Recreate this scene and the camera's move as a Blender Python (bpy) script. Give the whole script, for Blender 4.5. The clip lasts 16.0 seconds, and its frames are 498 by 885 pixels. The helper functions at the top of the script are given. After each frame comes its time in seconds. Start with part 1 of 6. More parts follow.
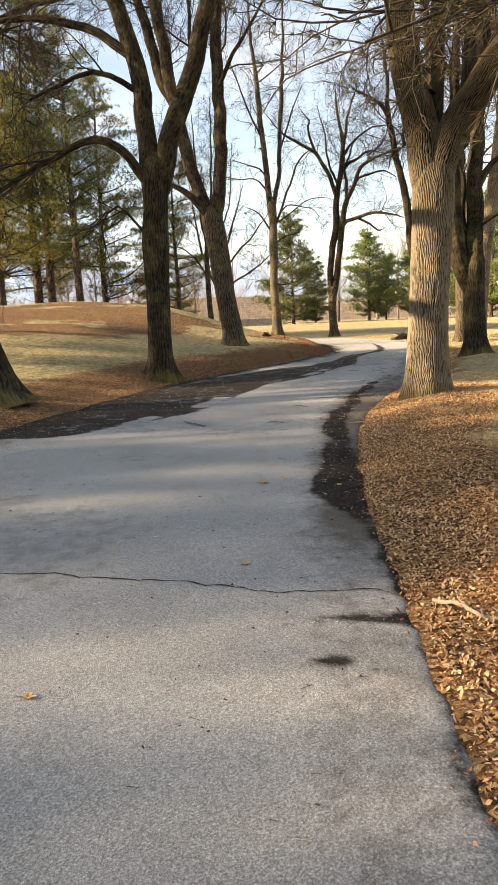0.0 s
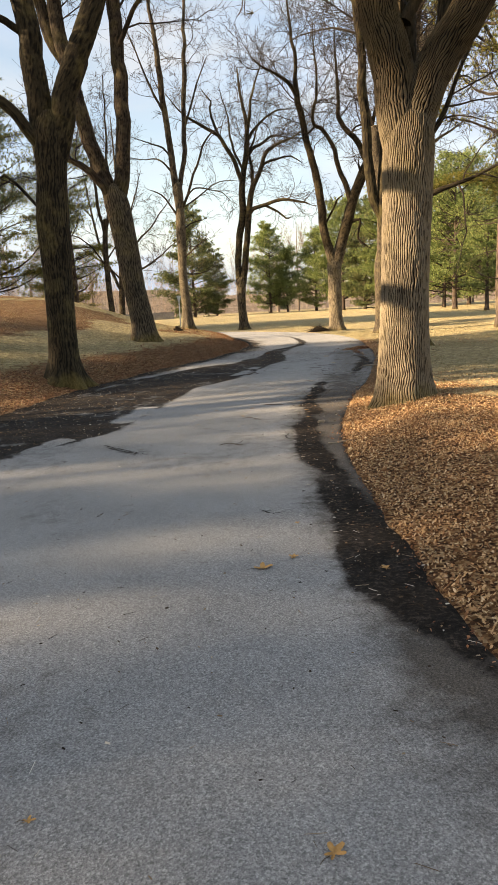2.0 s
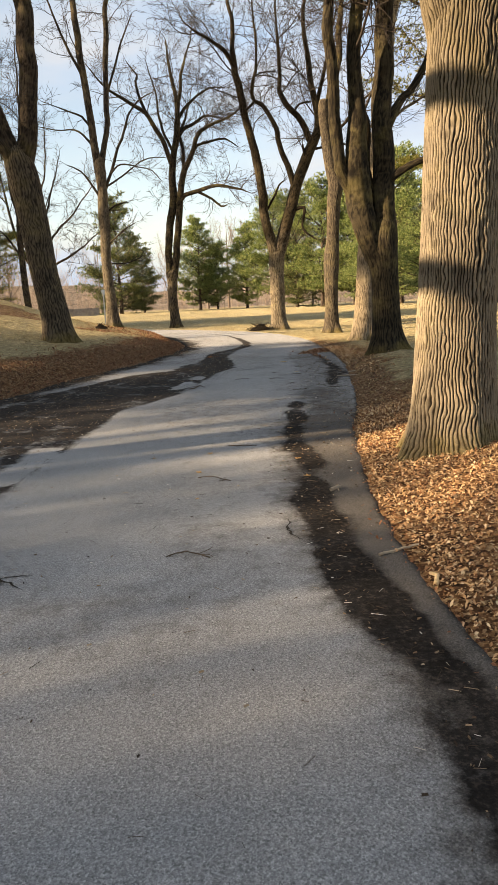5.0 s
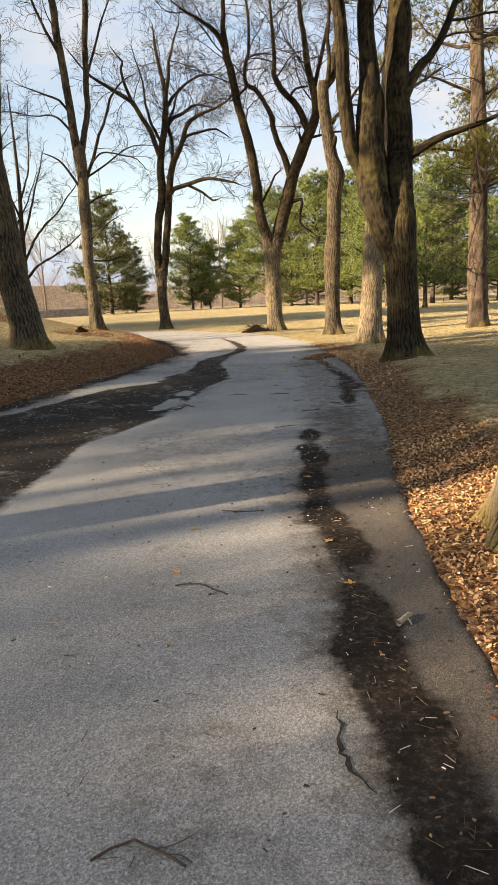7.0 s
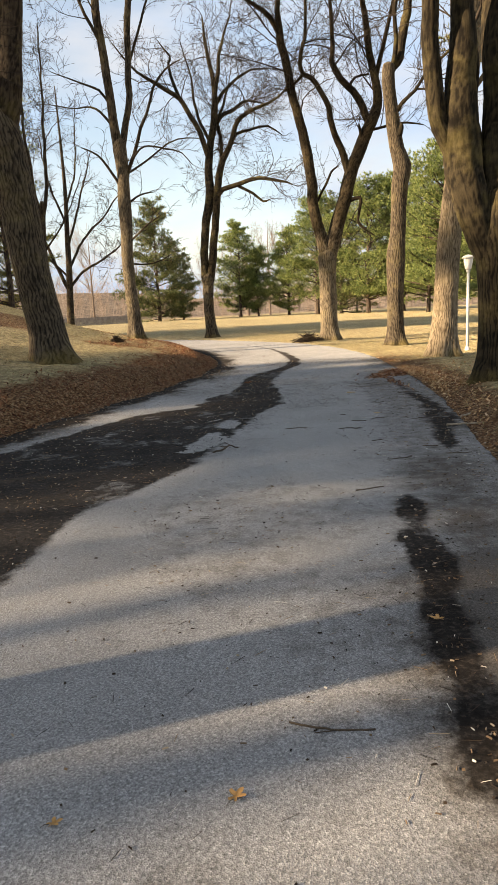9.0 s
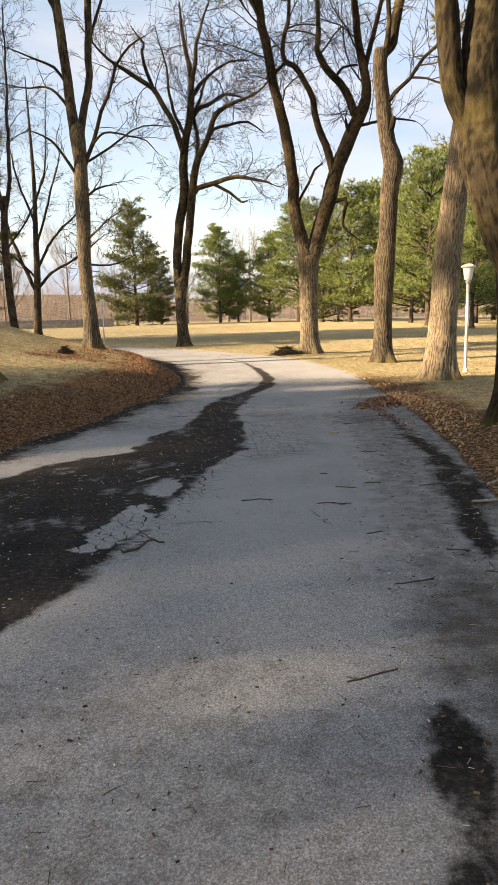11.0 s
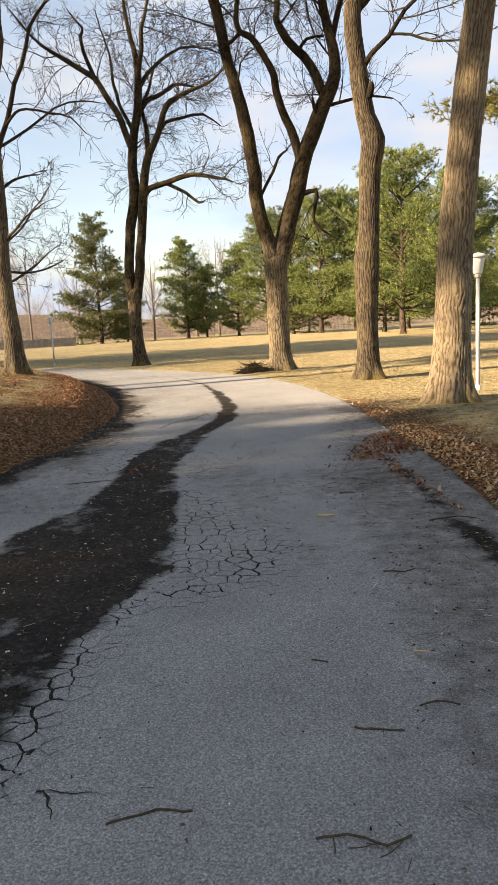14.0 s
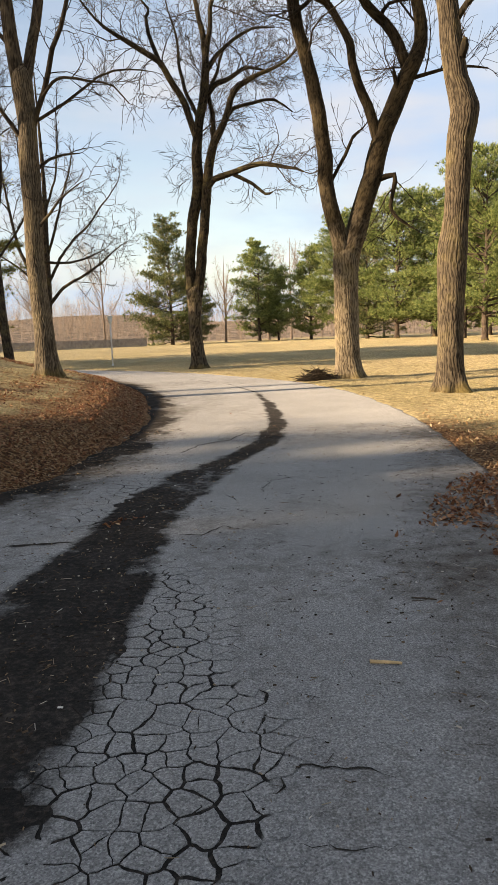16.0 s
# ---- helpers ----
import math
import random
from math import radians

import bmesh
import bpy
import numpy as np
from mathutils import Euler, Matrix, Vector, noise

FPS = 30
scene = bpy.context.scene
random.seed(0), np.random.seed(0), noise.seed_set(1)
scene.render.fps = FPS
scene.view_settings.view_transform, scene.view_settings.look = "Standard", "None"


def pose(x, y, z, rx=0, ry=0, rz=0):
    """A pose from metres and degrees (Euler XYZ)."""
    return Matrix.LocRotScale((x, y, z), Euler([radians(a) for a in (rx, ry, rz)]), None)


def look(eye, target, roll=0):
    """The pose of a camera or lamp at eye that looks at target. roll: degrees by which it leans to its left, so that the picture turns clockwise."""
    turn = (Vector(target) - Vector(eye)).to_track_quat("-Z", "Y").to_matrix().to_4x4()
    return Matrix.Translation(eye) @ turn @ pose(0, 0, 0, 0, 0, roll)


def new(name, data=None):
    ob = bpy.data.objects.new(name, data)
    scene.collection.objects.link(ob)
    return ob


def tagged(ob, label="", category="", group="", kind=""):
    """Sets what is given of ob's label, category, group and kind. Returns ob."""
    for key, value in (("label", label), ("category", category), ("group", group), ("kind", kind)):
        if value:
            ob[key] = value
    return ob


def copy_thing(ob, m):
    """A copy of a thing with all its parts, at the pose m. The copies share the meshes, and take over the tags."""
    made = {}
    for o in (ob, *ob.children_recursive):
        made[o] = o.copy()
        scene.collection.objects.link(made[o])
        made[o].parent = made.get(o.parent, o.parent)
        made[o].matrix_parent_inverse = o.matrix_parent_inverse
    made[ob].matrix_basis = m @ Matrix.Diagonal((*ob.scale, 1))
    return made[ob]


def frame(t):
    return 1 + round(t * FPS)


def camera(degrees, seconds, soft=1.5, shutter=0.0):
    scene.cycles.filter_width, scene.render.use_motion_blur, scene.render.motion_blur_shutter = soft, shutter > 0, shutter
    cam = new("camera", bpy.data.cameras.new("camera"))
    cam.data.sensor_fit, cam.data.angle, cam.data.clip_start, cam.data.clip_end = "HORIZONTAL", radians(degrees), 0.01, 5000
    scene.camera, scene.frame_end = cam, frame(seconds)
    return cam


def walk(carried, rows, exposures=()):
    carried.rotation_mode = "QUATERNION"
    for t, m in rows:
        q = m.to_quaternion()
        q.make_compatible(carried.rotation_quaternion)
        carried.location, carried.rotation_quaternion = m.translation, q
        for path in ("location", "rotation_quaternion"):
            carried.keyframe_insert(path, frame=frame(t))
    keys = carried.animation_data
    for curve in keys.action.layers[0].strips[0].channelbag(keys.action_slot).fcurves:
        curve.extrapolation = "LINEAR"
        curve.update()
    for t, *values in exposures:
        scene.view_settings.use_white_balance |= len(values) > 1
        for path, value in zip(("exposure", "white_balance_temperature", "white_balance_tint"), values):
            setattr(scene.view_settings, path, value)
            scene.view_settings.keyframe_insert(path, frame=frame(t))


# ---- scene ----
cam = camera(38.5, 16.0)

PATH = [
    (0, (1.028, -2.891, 1.578), (0.709, -0.947, 1.234), -2.4),
    (0.5, (0.827, -2.246, 1.564), (0.591, -0.295, 1.197), -1.8),
    (1, (0.566, -1.603, 1.546), (0.346, 0.348, 1.167), -2.3),
    (1.5, (0.331, -0.982, 1.546), (0.189, 0.976, 1.164), -2.2),
    (2, (0.123, -0.33, 1.553), (0.075, 1.634, 1.179), -3.0),
    (2.5, (-0.039, 0.296, 1.555), (0.103, 2.257, 1.188), -3.7),
    (3, (-0.121, 0.94, 1.544), (0.088, 2.897, 1.187), -3.2),
    (3.5, (-0.158, 1.629, 1.564), (0.054, 3.604, 1.338), -2.3),
    (4, (-0.152, 2.291, 1.536), (0.017, 4.271, 1.31), -2.1),
    (4.5, (-0.198, 2.946, 1.521), (-0.031, 4.925, 1.28), -2.2),
    (5, (-0.209, 3.642, 1.484), (-0.059, 5.598, 1.094), -2.4),
    (7.5, (-0.061, 6.584, 1.502), (0.108, 8.537, 1.109), -2.8),
    (8, (-0.09, 7.249, 1.494), (-0.04, 9.213, 1.123), -3.0),
    (8.5, (-0.066, 7.914, 1.488), (-0.027, 9.879, 1.118), -2.7),
    (11, (0.395, 11.325, 1.61), (0.494, 13.291, 1.255), -1.3),
    (11.5, (0.542, 11.974, 1.617), (0.68, 13.936, 1.255), -1.1),
    (12, (0.629, 12.629, 1.598), (0.764, 14.591, 1.237), -1.2),
    (12.5, (0.727, 13.336, 1.565), (0.829, 15.303, 1.219), -1.9),
    (13, (0.769, 13.997, 1.558), (0.848, 15.966, 1.213), -2.6),
    (13.5, (0.837, 14.633, 1.541), (0.912, 16.604, 1.206), -3.0),
    (14, (0.963, 15.291, 1.529), (1.133, 17.258, 1.209), -3.1),
    (14.5, (1.076, 15.948, 1.494), (1.212, 17.92, 1.189), -3.1),
    (15, (1.241, 16.593, 1.469), (1.324, 18.568, 1.167), -3.3),
    (15.5, (1.38, 17.191, 1.464), (1.393, 19.169, 1.167), -2.8),
    (16, (1.495, 17.799, 1.453), (1.469, 19.776, 1.151), -2.1),
]
walk(cam, [(t, look(eye, target, roll)) for t, eye, target, roll in PATH], ((0.0, 2.46, 8100, 14), (3.0, 2.12, 8100, 15), (8.0, 2.12, 7900, 15), (12.0, 2.24, 7900, 17), (16.0, 2.06, 7900, 16)))

# ---- world, sun ----
SUN_AZ = (0.965, 0.262)            # the way the light runs over the ground
SUN_EL = radians(19.0)
world = bpy.data.worlds.new("world")
scene.world = world
world.use_nodes = True
wn, wl = world.node_tree.nodes, world.node_tree.links
wn.clear()
w_out = wn.new("ShaderNodeOutputWorld")
w_bg = wn.new("ShaderNodeBackground")
w_bg.inputs["Strength"].default_value = 0.068
w_sky = wn.new("ShaderNodeTexSky")
w_sky.sky_type = "NISHITA"
w_sky.sun_disc = False
w_sky.sun_elevation = SUN_EL
w_sky.sun_rotation = math.atan2(-SUN_AZ[0], -SUN_AZ[1])
w_co = wn.new("ShaderNodeTexCoord")
w_map = wn.new("ShaderNodeMapping")
w_map.inputs["Scale"].default_value = (1.6, 1.6, 5.0)
w_map.inputs["Location"].default_value = (0.35, 0.1, 0.62)
w_n1 = wn.new("ShaderNodeTexNoise")
w_n1.inputs["Scale"].default_value = 1.7
w_n1.inputs["Detail"].default_value = 7.0
w_n1.inputs["Roughness"].default_value = 0.55
w_r1 = wn.new("ShaderNodeValToRGB")
w_r1.color_ramp.elements[0].position, w_r1.color_ramp.elements[1].position = 0.31, 0.58
w_n2 = wn.new("ShaderNodeTexNoise")
w_n2.inputs["Scale"].default_value = 3.1
w_n2.inputs["Detail"].default_value = 5.0
w_r2 = wn.new("ShaderNodeValToRGB")
w_r2.color_ramp.elements[0].position, w_r2.color_ramp.elements[1].position = 0.35, 0.65
w_r2.color_ramp.elements[0].color = (1.75, 2.6, 3.9, 1)
w_r2.color_ramp.elements[1].color = (2.55, 2.95, 3.5, 1)
w_mix = wn.new("ShaderNodeMix")
w_mix.data_type = "RGBA"
wl.new(w_co.outputs["Generated"], w_map.inputs["Vector"])
wl.new(w_map.outputs["Vector"], w_n1.inputs["Vector"])
wl.new(w_map.outputs["Vector"], w_n2.inputs["Vector"])
wl.new(w_n1.outputs["Fac"], w_r1.inputs["Fac"])
wl.new(w_n2.outputs["Fac"], w_r2.inputs["Fac"])
wl.new(w_r1.outputs["Color"], w_mix.inputs[0])
wl.new(w_sky.outputs["Color"], w_mix.inputs[6])
wl.new(w_r2.outputs["Color"], w_mix.inputs[7])
wl.new(w_mix.outputs[2], w_bg.inputs["Color"])
wl.new(w_bg.outputs["Background"], w_out.inputs["Surface"])

sun = new("sun", bpy.data.lights.new("sun", "SUN"))
sun.data.energy = 4.2
sun.data.angle = radians(0.6)
sun.data.color = (1.0, 0.86, 0.66)
sun.matrix_world = look((0, 0, 0), (SUN_AZ[0], SUN_AZ[1], -math.tan(SUN_EL)))


# ---- noise and mesh helpers ----
def vnoise(x, y, seed=0, z=0.0):
    """Smooth value noise in 0..1 for arrays."""
    x, y = np.asarray(x, float), np.asarray(y, float)
    ix, iy, iz = np.floor(x), np.floor(y), np.floor(np.asarray(z, float))
    fx, fy, fz = x - ix, y - iy, z - iz
    fx, fy, fz = (f * f * (3 - 2 * f) for f in (fx, fy, fz))

    def rnd(a, b, c):
        v = np.sin(a * 127.1 + b * 311.7 + c * 74.7 + seed * 53.3) * 43758.5453
        return v - np.floor(v)

    def plane(c):
        top = rnd(ix, iy, c) * (1 - fx) + rnd(ix + 1, iy, c) * fx
        low = rnd(ix, iy + 1, c) * (1 - fx) + rnd(ix + 1, iy + 1, c) * fx
        return top * (1 - fy) + low * fy

    if np.ndim(z) == 0 and z == 0.0:
        return plane(0.0)
    return plane(iz) * (1 - fz) + plane(iz + 1) * fz


def fbm(x, y, seed=0, octaves=4):
    total, amp, norm, f = 0.0, 0.5, 0.0, 1.0
    for k in range(octaves):
        total = total + amp * vnoise(np.asarray(x) * f + 17.3 * k, np.asarray(y) * f - 9.1 * k, seed + k)
        norm += amp
        amp, f = amp * 0.5, f * 2.03
    return total / norm


def smooth(v):
    v = np.clip(v, 0, 1)
    return v * v * (3 - 2 * v)


def mesh_of(name, verts, faces, mat, shade=True):
    verts, faces = np.ascontiguousarray(verts, np.float32), np.ascontiguousarray(faces, np.int32)
    me = bpy.data.meshes.new(name)
    n, k = faces.shape
    me.vertices.add(len(verts))
    me.vertices.foreach_set("co", verts.ravel())
    me.loops.add(n * k)
    me.loops.foreach_set("vertex_index", faces.ravel())
    me.polygons.add(n)
    me.polygons.foreach_set("loop_start", np.arange(0, n * k, k, dtype=np.int32))
    me.polygons.foreach_set("use_smooth", np.full(n, shade))
    me.materials.append(mat)
    me.update(calc_edges=True)
    return me


def part(name, me, parent, label=""):
    ob = new(name, me)
    ob.parent = parent
    return tagged(ob, label)


def empty(name, x, y, z, turn=0.0, scale=1.0):
    ob = new(name)
    ob.matrix_basis = Matrix.LocRotScale((x, y, z), Euler((0, 0, turn)), (scale,) * 3)
    ob.empty_display_size = 0.2
    return ob


def from_bm(name, bm, mat, shade=False):
    me = bpy.data.meshes.new(name)
    bm.to_mesh(me)
    bm.free()
    me.materials.append(mat)
    if shade:
        me.polygons.foreach_set("use_smooth", [True] * len(me.polygons))
    return me


# ---- materials ----
def material(name, rough=0.8):
    m = bpy.data.materials.new(name)
    m.use_nodes = True
    bsdf = m.node_tree.nodes["Principled BSDF"]
    bsdf.inputs["Roughness"].default_value = rough
    bsdf.inputs["Specular IOR Level"].default_value = 0.12
    bsdf.inputs["Diffuse Roughness"].default_value = 0.8
    return m, m.node_tree.nodes, m.node_tree.links, bsdf


def tex(nodes, links, kind, scale, vector=None, **sockets):
    n = nodes.new(kind)
    n.inputs["Scale"].default_value = scale
    for key, value in sockets.items():
        n.inputs[key].default_value = value
    if vector is not None:
        links.new(vector, n.inputs["Vector"])
    return n


def ramp(nodes, links, fac, *stops):
    n = nodes.new("ShaderNodeValToRGB")
    e = n.color_ramp.elements
    while len(e) < len(stops):
        e.new(0.5)
    for k, (p, c) in enumerate(stops):
        e[k].position = p
        e[k].color = (*c, 1) if isinstance(c, tuple) else (c, c, c, 1)
    links.new(fac, n.inputs["Fac"])
    return n.outputs["Color"]


def mix(nodes, links, fac, a, b, blend="MIX"):
    n = nodes.new("ShaderNodeMix")
    n.data_type, n.blend_type = "RGBA", blend
    for sock, v in ((n.inputs[0], fac), (n.inputs[6], a), (n.inputs[7], b)):
        if hasattr(v, "is_linked"):
            links.new(v, sock)
        else:
            sock.default_value = (*v, 1) if isinstance(v, tuple) else v
    return n.outputs[2]


def bump(nodes, links, bsdf, height, strength, distance):
    n = nodes.new("ShaderNodeBump")
    n.inputs["Strength"].default_value = strength
    n.inputs["Distance"].default_value = distance
    links.new(height, n.inputs["Height"])
    links.new(n.outputs["Normal"], bsdf.inputs["Normal"])


def position(nodes):
    return nodes.new("ShaderNodeNewGeometry").outputs["Position"]


def attribute(nodes, name):
    n = nodes.new("ShaderNodeAttribute")
    n.attribute_name = name
    return n.outputs["Fac"]


def scaled(nodes, links, vector, sx, sy, sz):
    n = nodes.new("ShaderNodeMapping")
    n.inputs["Scale"].default_value = (sx, sy, sz)
    links.new(vector, n.inputs["Vector"])
    return n.outputs["Vector"]


def asphalt():
    m, n, l, b = material("asphalt", 0.85)
    p = position(n)
    fine = tex(n, l, "ShaderNodeTexVoronoi", 170.0, p)
    grit = tex(n, l, "ShaderNodeTexNoise", 95.0, p, Detail=5.0, Roughness=0.75)
    blot = tex(n, l, "ShaderNodeTexNoise", 0.9, p, Detail=6.0, Roughness=0.6)
    col = ramp(n, l, grit.outputs["Fac"], (0.30, (0.135, 0.134, 0.131)), (0.50, (0.255, 0.253, 0.248)), (0.70, (0.42, 0.412, 0.398)))
    stones = ramp(n, l, fine.outputs["Color"], (0.12, 0.45), (0.5, 0.95), (0.9, 1.6))
    col = mix(n, l, 0.6, col, stones, "MULTIPLY")
    col = mix(n, l, 0.65, col, ramp(n, l, blot.outputs["Fac"], (0.3, 0.75), (0.7, 1.15)), "MULTIPLY")
    # dark soil and needles over the surface, with a ragged rim
    rag = tex(n, l, "ShaderNodeTexNoise", 6.0, p, Detail=9.0, Roughness=0.72)
    add = n.new("ShaderNodeMath")
    add.operation = "ADD"
    l.new(attribute(n, "dirt"), add.inputs[0])
    l.new(rag.outputs["Fac"], add.inputs[1])
    mask = ramp(n, l, add.outputs[0], (0.66, 0.0), (0.86, 0.5), (1.2, 0.95))
    soil = tex(n, l, "ShaderNodeTexNoise", 26.0, p, Detail=8.0, Roughness=0.75)
    lump = tex(n, l, "ShaderNodeTexNoise", 3.4, p, Detail=5.0, Roughness=0.6)
    soil_col = ramp(n, l, soil.outputs["Fac"], (0.30, (0.005, 0.0043, 0.0037)), (0.52, (0.018, 0.0152, 0.0132)), (0.74, (0.088, 0.071, 0.057)))
    soil_col = mix(n, l, 0.9, soil_col, ramp(n, l, lump.outputs["Fac"], (0.35, 0.6), (0.68, 1.6)), "MULTIPLY")
    wash = mix(n, l, 1.0, col, (0.36, 0.325, 0.29), "MULTIPLY")
    thin = n.new("ShaderNodeMath")
    thin.operation = "ADD"
    l.new(attribute(n, "wash"), thin.inputs[0])
    l.new(rag.outputs["Fac"], thin.inputs[1])
    col = mix(n, l, ramp(n, l, thin.outputs[0], (0.62, 0.0), (1.25, 1.0)), col, wash)
    col = mix(n, l, mask, col, soil_col)
    l.new(col, b.inputs["Base Color"])
    l.new(ramp(n, l, mask, (0.0, 0.12), (1.0, 0.02)), b.inputs["Specular IOR Level"])
    both = n.new("ShaderNodeMath")
    both.operation = "ADD"
    l.new(grit.outputs["Fac"], both.inputs[0])
    l.new(fine.outputs["Distance"], both.inputs[1])
    clods = n.new("ShaderNodeMath")
    clods.operation = "MULTIPLY"
    clods.inputs[1].default_value = 4.0
    l.new(soil.outputs["Fac"], clods.inputs[0])
    bump(n, l, b, mix(n, l, mask, both.outputs[0], clods.outputs[0]), 0.5, 0.005)
    return m


def soil():
    m, n, l, b = material("soil", 0.95)
    p = position(n)
    t = tex(n, l, "ShaderNodeTexNoise", 40.0, p, Detail=6.0, Roughness=0.7)
    l.new(ramp(n, l, t.outputs["Fac"], (0.3, (0.010, 0.009, 0.008)), (0.7, (0.05, 0.043, 0.036))), b.inputs["Base Color"])
    bump(n, l, b, t.outputs["Fac"], 0.6, 0.006)
    return m


def lawn():
    m, n, l, b = material("dormant_lawn", 0.95)
    p = position(n)
    big = tex(n, l, "ShaderNodeTexNoise", 0.16, p, Detail=5.0, Roughness=0.6)
    mid = tex(n, l, "ShaderNodeTexNoise", 1.7, p, Detail=6.0, Roughness=0.65)
    fine = tex(n, l, "ShaderNodeTexNoise", 24.0, p, Detail=6.0, Roughness=0.75)
    straw = ramp(n, l, fine.outputs["Fac"], (0.30, (0.21, 0.15, 0.075)), (0.50, (0.52, 0.42, 0.23)), (0.70, (0.76, 0.66, 0.42)))
    green = ramp(n, l, fine.outputs["Fac"], (0.30, (0.07, 0.075, 0.020)), (0.70, (0.30, 0.28, 0.10)))
    cell = tex(n, l, "ShaderNodeTexVoronoi", 38.0, p, Randomness=1.0)
    tone = n.new("ShaderNodeSeparateColor")
    l.new(cell.outputs["Color"], tone.inputs["Color"])
    leafy = ramp(n, l, tone.outputs["Red"], (0.0, (0.05, 0.026, 0.013)), (0.35, (0.16, 0.075, 0.034)), (0.7, (0.33, 0.18, 0.082)), (1.0, (0.47, 0.32, 0.18)))
    leafy = mix(n, l, 0.7, leafy, ramp(n, l, fine.outputs["Fac"], (0.3, 0.55), (0.7, 1.3)), "MULTIPLY")
    col = mix(n, l, ramp(n, l, big.outputs["Fac"], (0.46, 0.0), (0.70, 0.35)), straw, green)
    tuft = tex(n, l, "ShaderNodeTexNoise", 6.5, p, Detail=4.0, Roughness=0.7)
    col = mix(n, l, 0.85, col, ramp(n, l, tuft.outputs["Fac"], (0.34, 0.38), (0.64, 1.3)), "MULTIPLY")
    add = n.new("ShaderNodeMath")
    add.operation = "ADD"
    l.new(attribute(n, "litter"), add.inputs[0])
    l.new(mid.outputs["Fac"], add.inputs[1])
    col = mix(n, l, ramp(n, l, add.outputs[0], (0.75, 0.0), (1.1, 1.0)), col, leafy)
    scrub = tex(n, l, "ShaderNodeTexNoise", 0.35, p, Detail=8.0, Roughness=0.75)
    # colour of the wooded ground far off, with distance haze mixed in
    wood = ramp(n, l, scrub.outputs["Fac"], (0.36, (0.05, 0.039, 0.03)), (0.5, (0.15, 0.118, 0.09)), (0.62, (0.30, 0.24, 0.185)))
    col = mix(n, l, attribute(n, "woods"), col, wood)
    l.new(col, b.inputs["Base Color"])
    clump = n.new("ShaderNodeMath")
    clump.operation = "MULTIPLY_ADD"
    clump.inputs[1].default_value = 0.45
    l.new(fine.outputs["Fac"], clump.inputs[0])
    l.new(tuft.outputs["Fac"], clump.inputs[2])
    bump(n, l, b, clump.outputs[0], 1.0, 0.22)
    return m


def bark(name, dark, mid_c, light, moss=0.0, stretch=0.16, size=26.0, depth=0.02, limb_from=None, weave=0.45, limb_shade=(0.42, 0.38, 0.29)):
    m, n, l, b = material(name, 0.92)
    p = n.new("ShaderNodeTexCoord").outputs["Object"]
    grain = n.new("ShaderNodeAttribute")
    grain.attribute_name = "grain"
    q = scaled(n, l, grain.outputs["Vector"], 1, 1, stretch)
    ridge = tex(n, l, "ShaderNodeTexNoise", size, q, Detail=6.0, Roughness=0.62, Distortion=0.6)
    fine = tex(n, l, "ShaderNodeTexNoise", 70.0, p, Detail=4.0, Roughness=0.7)
    blot = tex(n, l, "ShaderNodeTexNoise", 1.6, p, Detail=6.0, Roughness=0.65)
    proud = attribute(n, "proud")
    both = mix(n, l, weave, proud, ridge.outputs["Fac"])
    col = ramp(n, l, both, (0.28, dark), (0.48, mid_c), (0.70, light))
    col = mix(n, l, 0.5, col, ramp(n, l, fine.outputs["Fac"], (0.3, 0.6), (0.7, 1.35)), "MULTIPLY")
    col = mix(n, l, ramp(n, l, blot.outputs["Fac"], (0.50, 0.0), (0.72, 0.55 + moss)), col, mix(n, l, 0.5, col, (0.16, 0.13, 0.045)))
    # mottled bark tone, which also stands in for dappled shade on the trunks
    col = mix(n, l, 0.6, col, ramp(n, l, blot.outputs["Fac"], (0.36, 0.5), (0.5, 1.0), (0.64, 1.45)), "MULTIPLY")
    up = n.new("ShaderNodeSeparateXYZ")
    l.new(p, up.inputs[0])
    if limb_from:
        # darker, lichened limb bark, with the upper limbs' shade put into the colour
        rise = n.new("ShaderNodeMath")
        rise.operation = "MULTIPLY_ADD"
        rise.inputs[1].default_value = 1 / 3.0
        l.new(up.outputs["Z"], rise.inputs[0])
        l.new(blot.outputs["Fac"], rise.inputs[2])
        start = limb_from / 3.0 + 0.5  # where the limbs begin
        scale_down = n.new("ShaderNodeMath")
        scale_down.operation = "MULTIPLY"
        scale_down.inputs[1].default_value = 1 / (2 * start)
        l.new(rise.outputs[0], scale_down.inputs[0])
        col = mix(n, l, ramp(n, l, scale_down.outputs[0], (0.43, 0.0), (0.57, 0.9)), col, mix(n, l, 1.0, col, limb_shade, "MULTIPLY"))
    # moss and algae round the foot
    green = n.new("ShaderNodeMath")
    green.operation = "MULTIPLY_ADD"
    green.inputs[1].default_value = -1.1
    l.new(up.outputs["Z"], green.inputs[0])
    l.new(blot.outputs["Fac"], green.inputs[2])
    col = mix(n, l, ramp(n, l, green.outputs[0], (0.12, 0.0), (0.45, 0.75)), col, mix(n, l, 1.0, ramp(n, l, fine.outputs["Fac"], (0.3, (0.05, 0.038, 0.013)), (0.7, (0.20, 0.15, 0.05))), ramp(n, l, both, (0.25, 0.4), (0.6, 1.1)), "MULTIPLY"))
    l.new(col, b.inputs["Base Color"])
    bump(n, l, b, ridge.outputs["Fac"], 0.6, depth * 0.5)
    return m


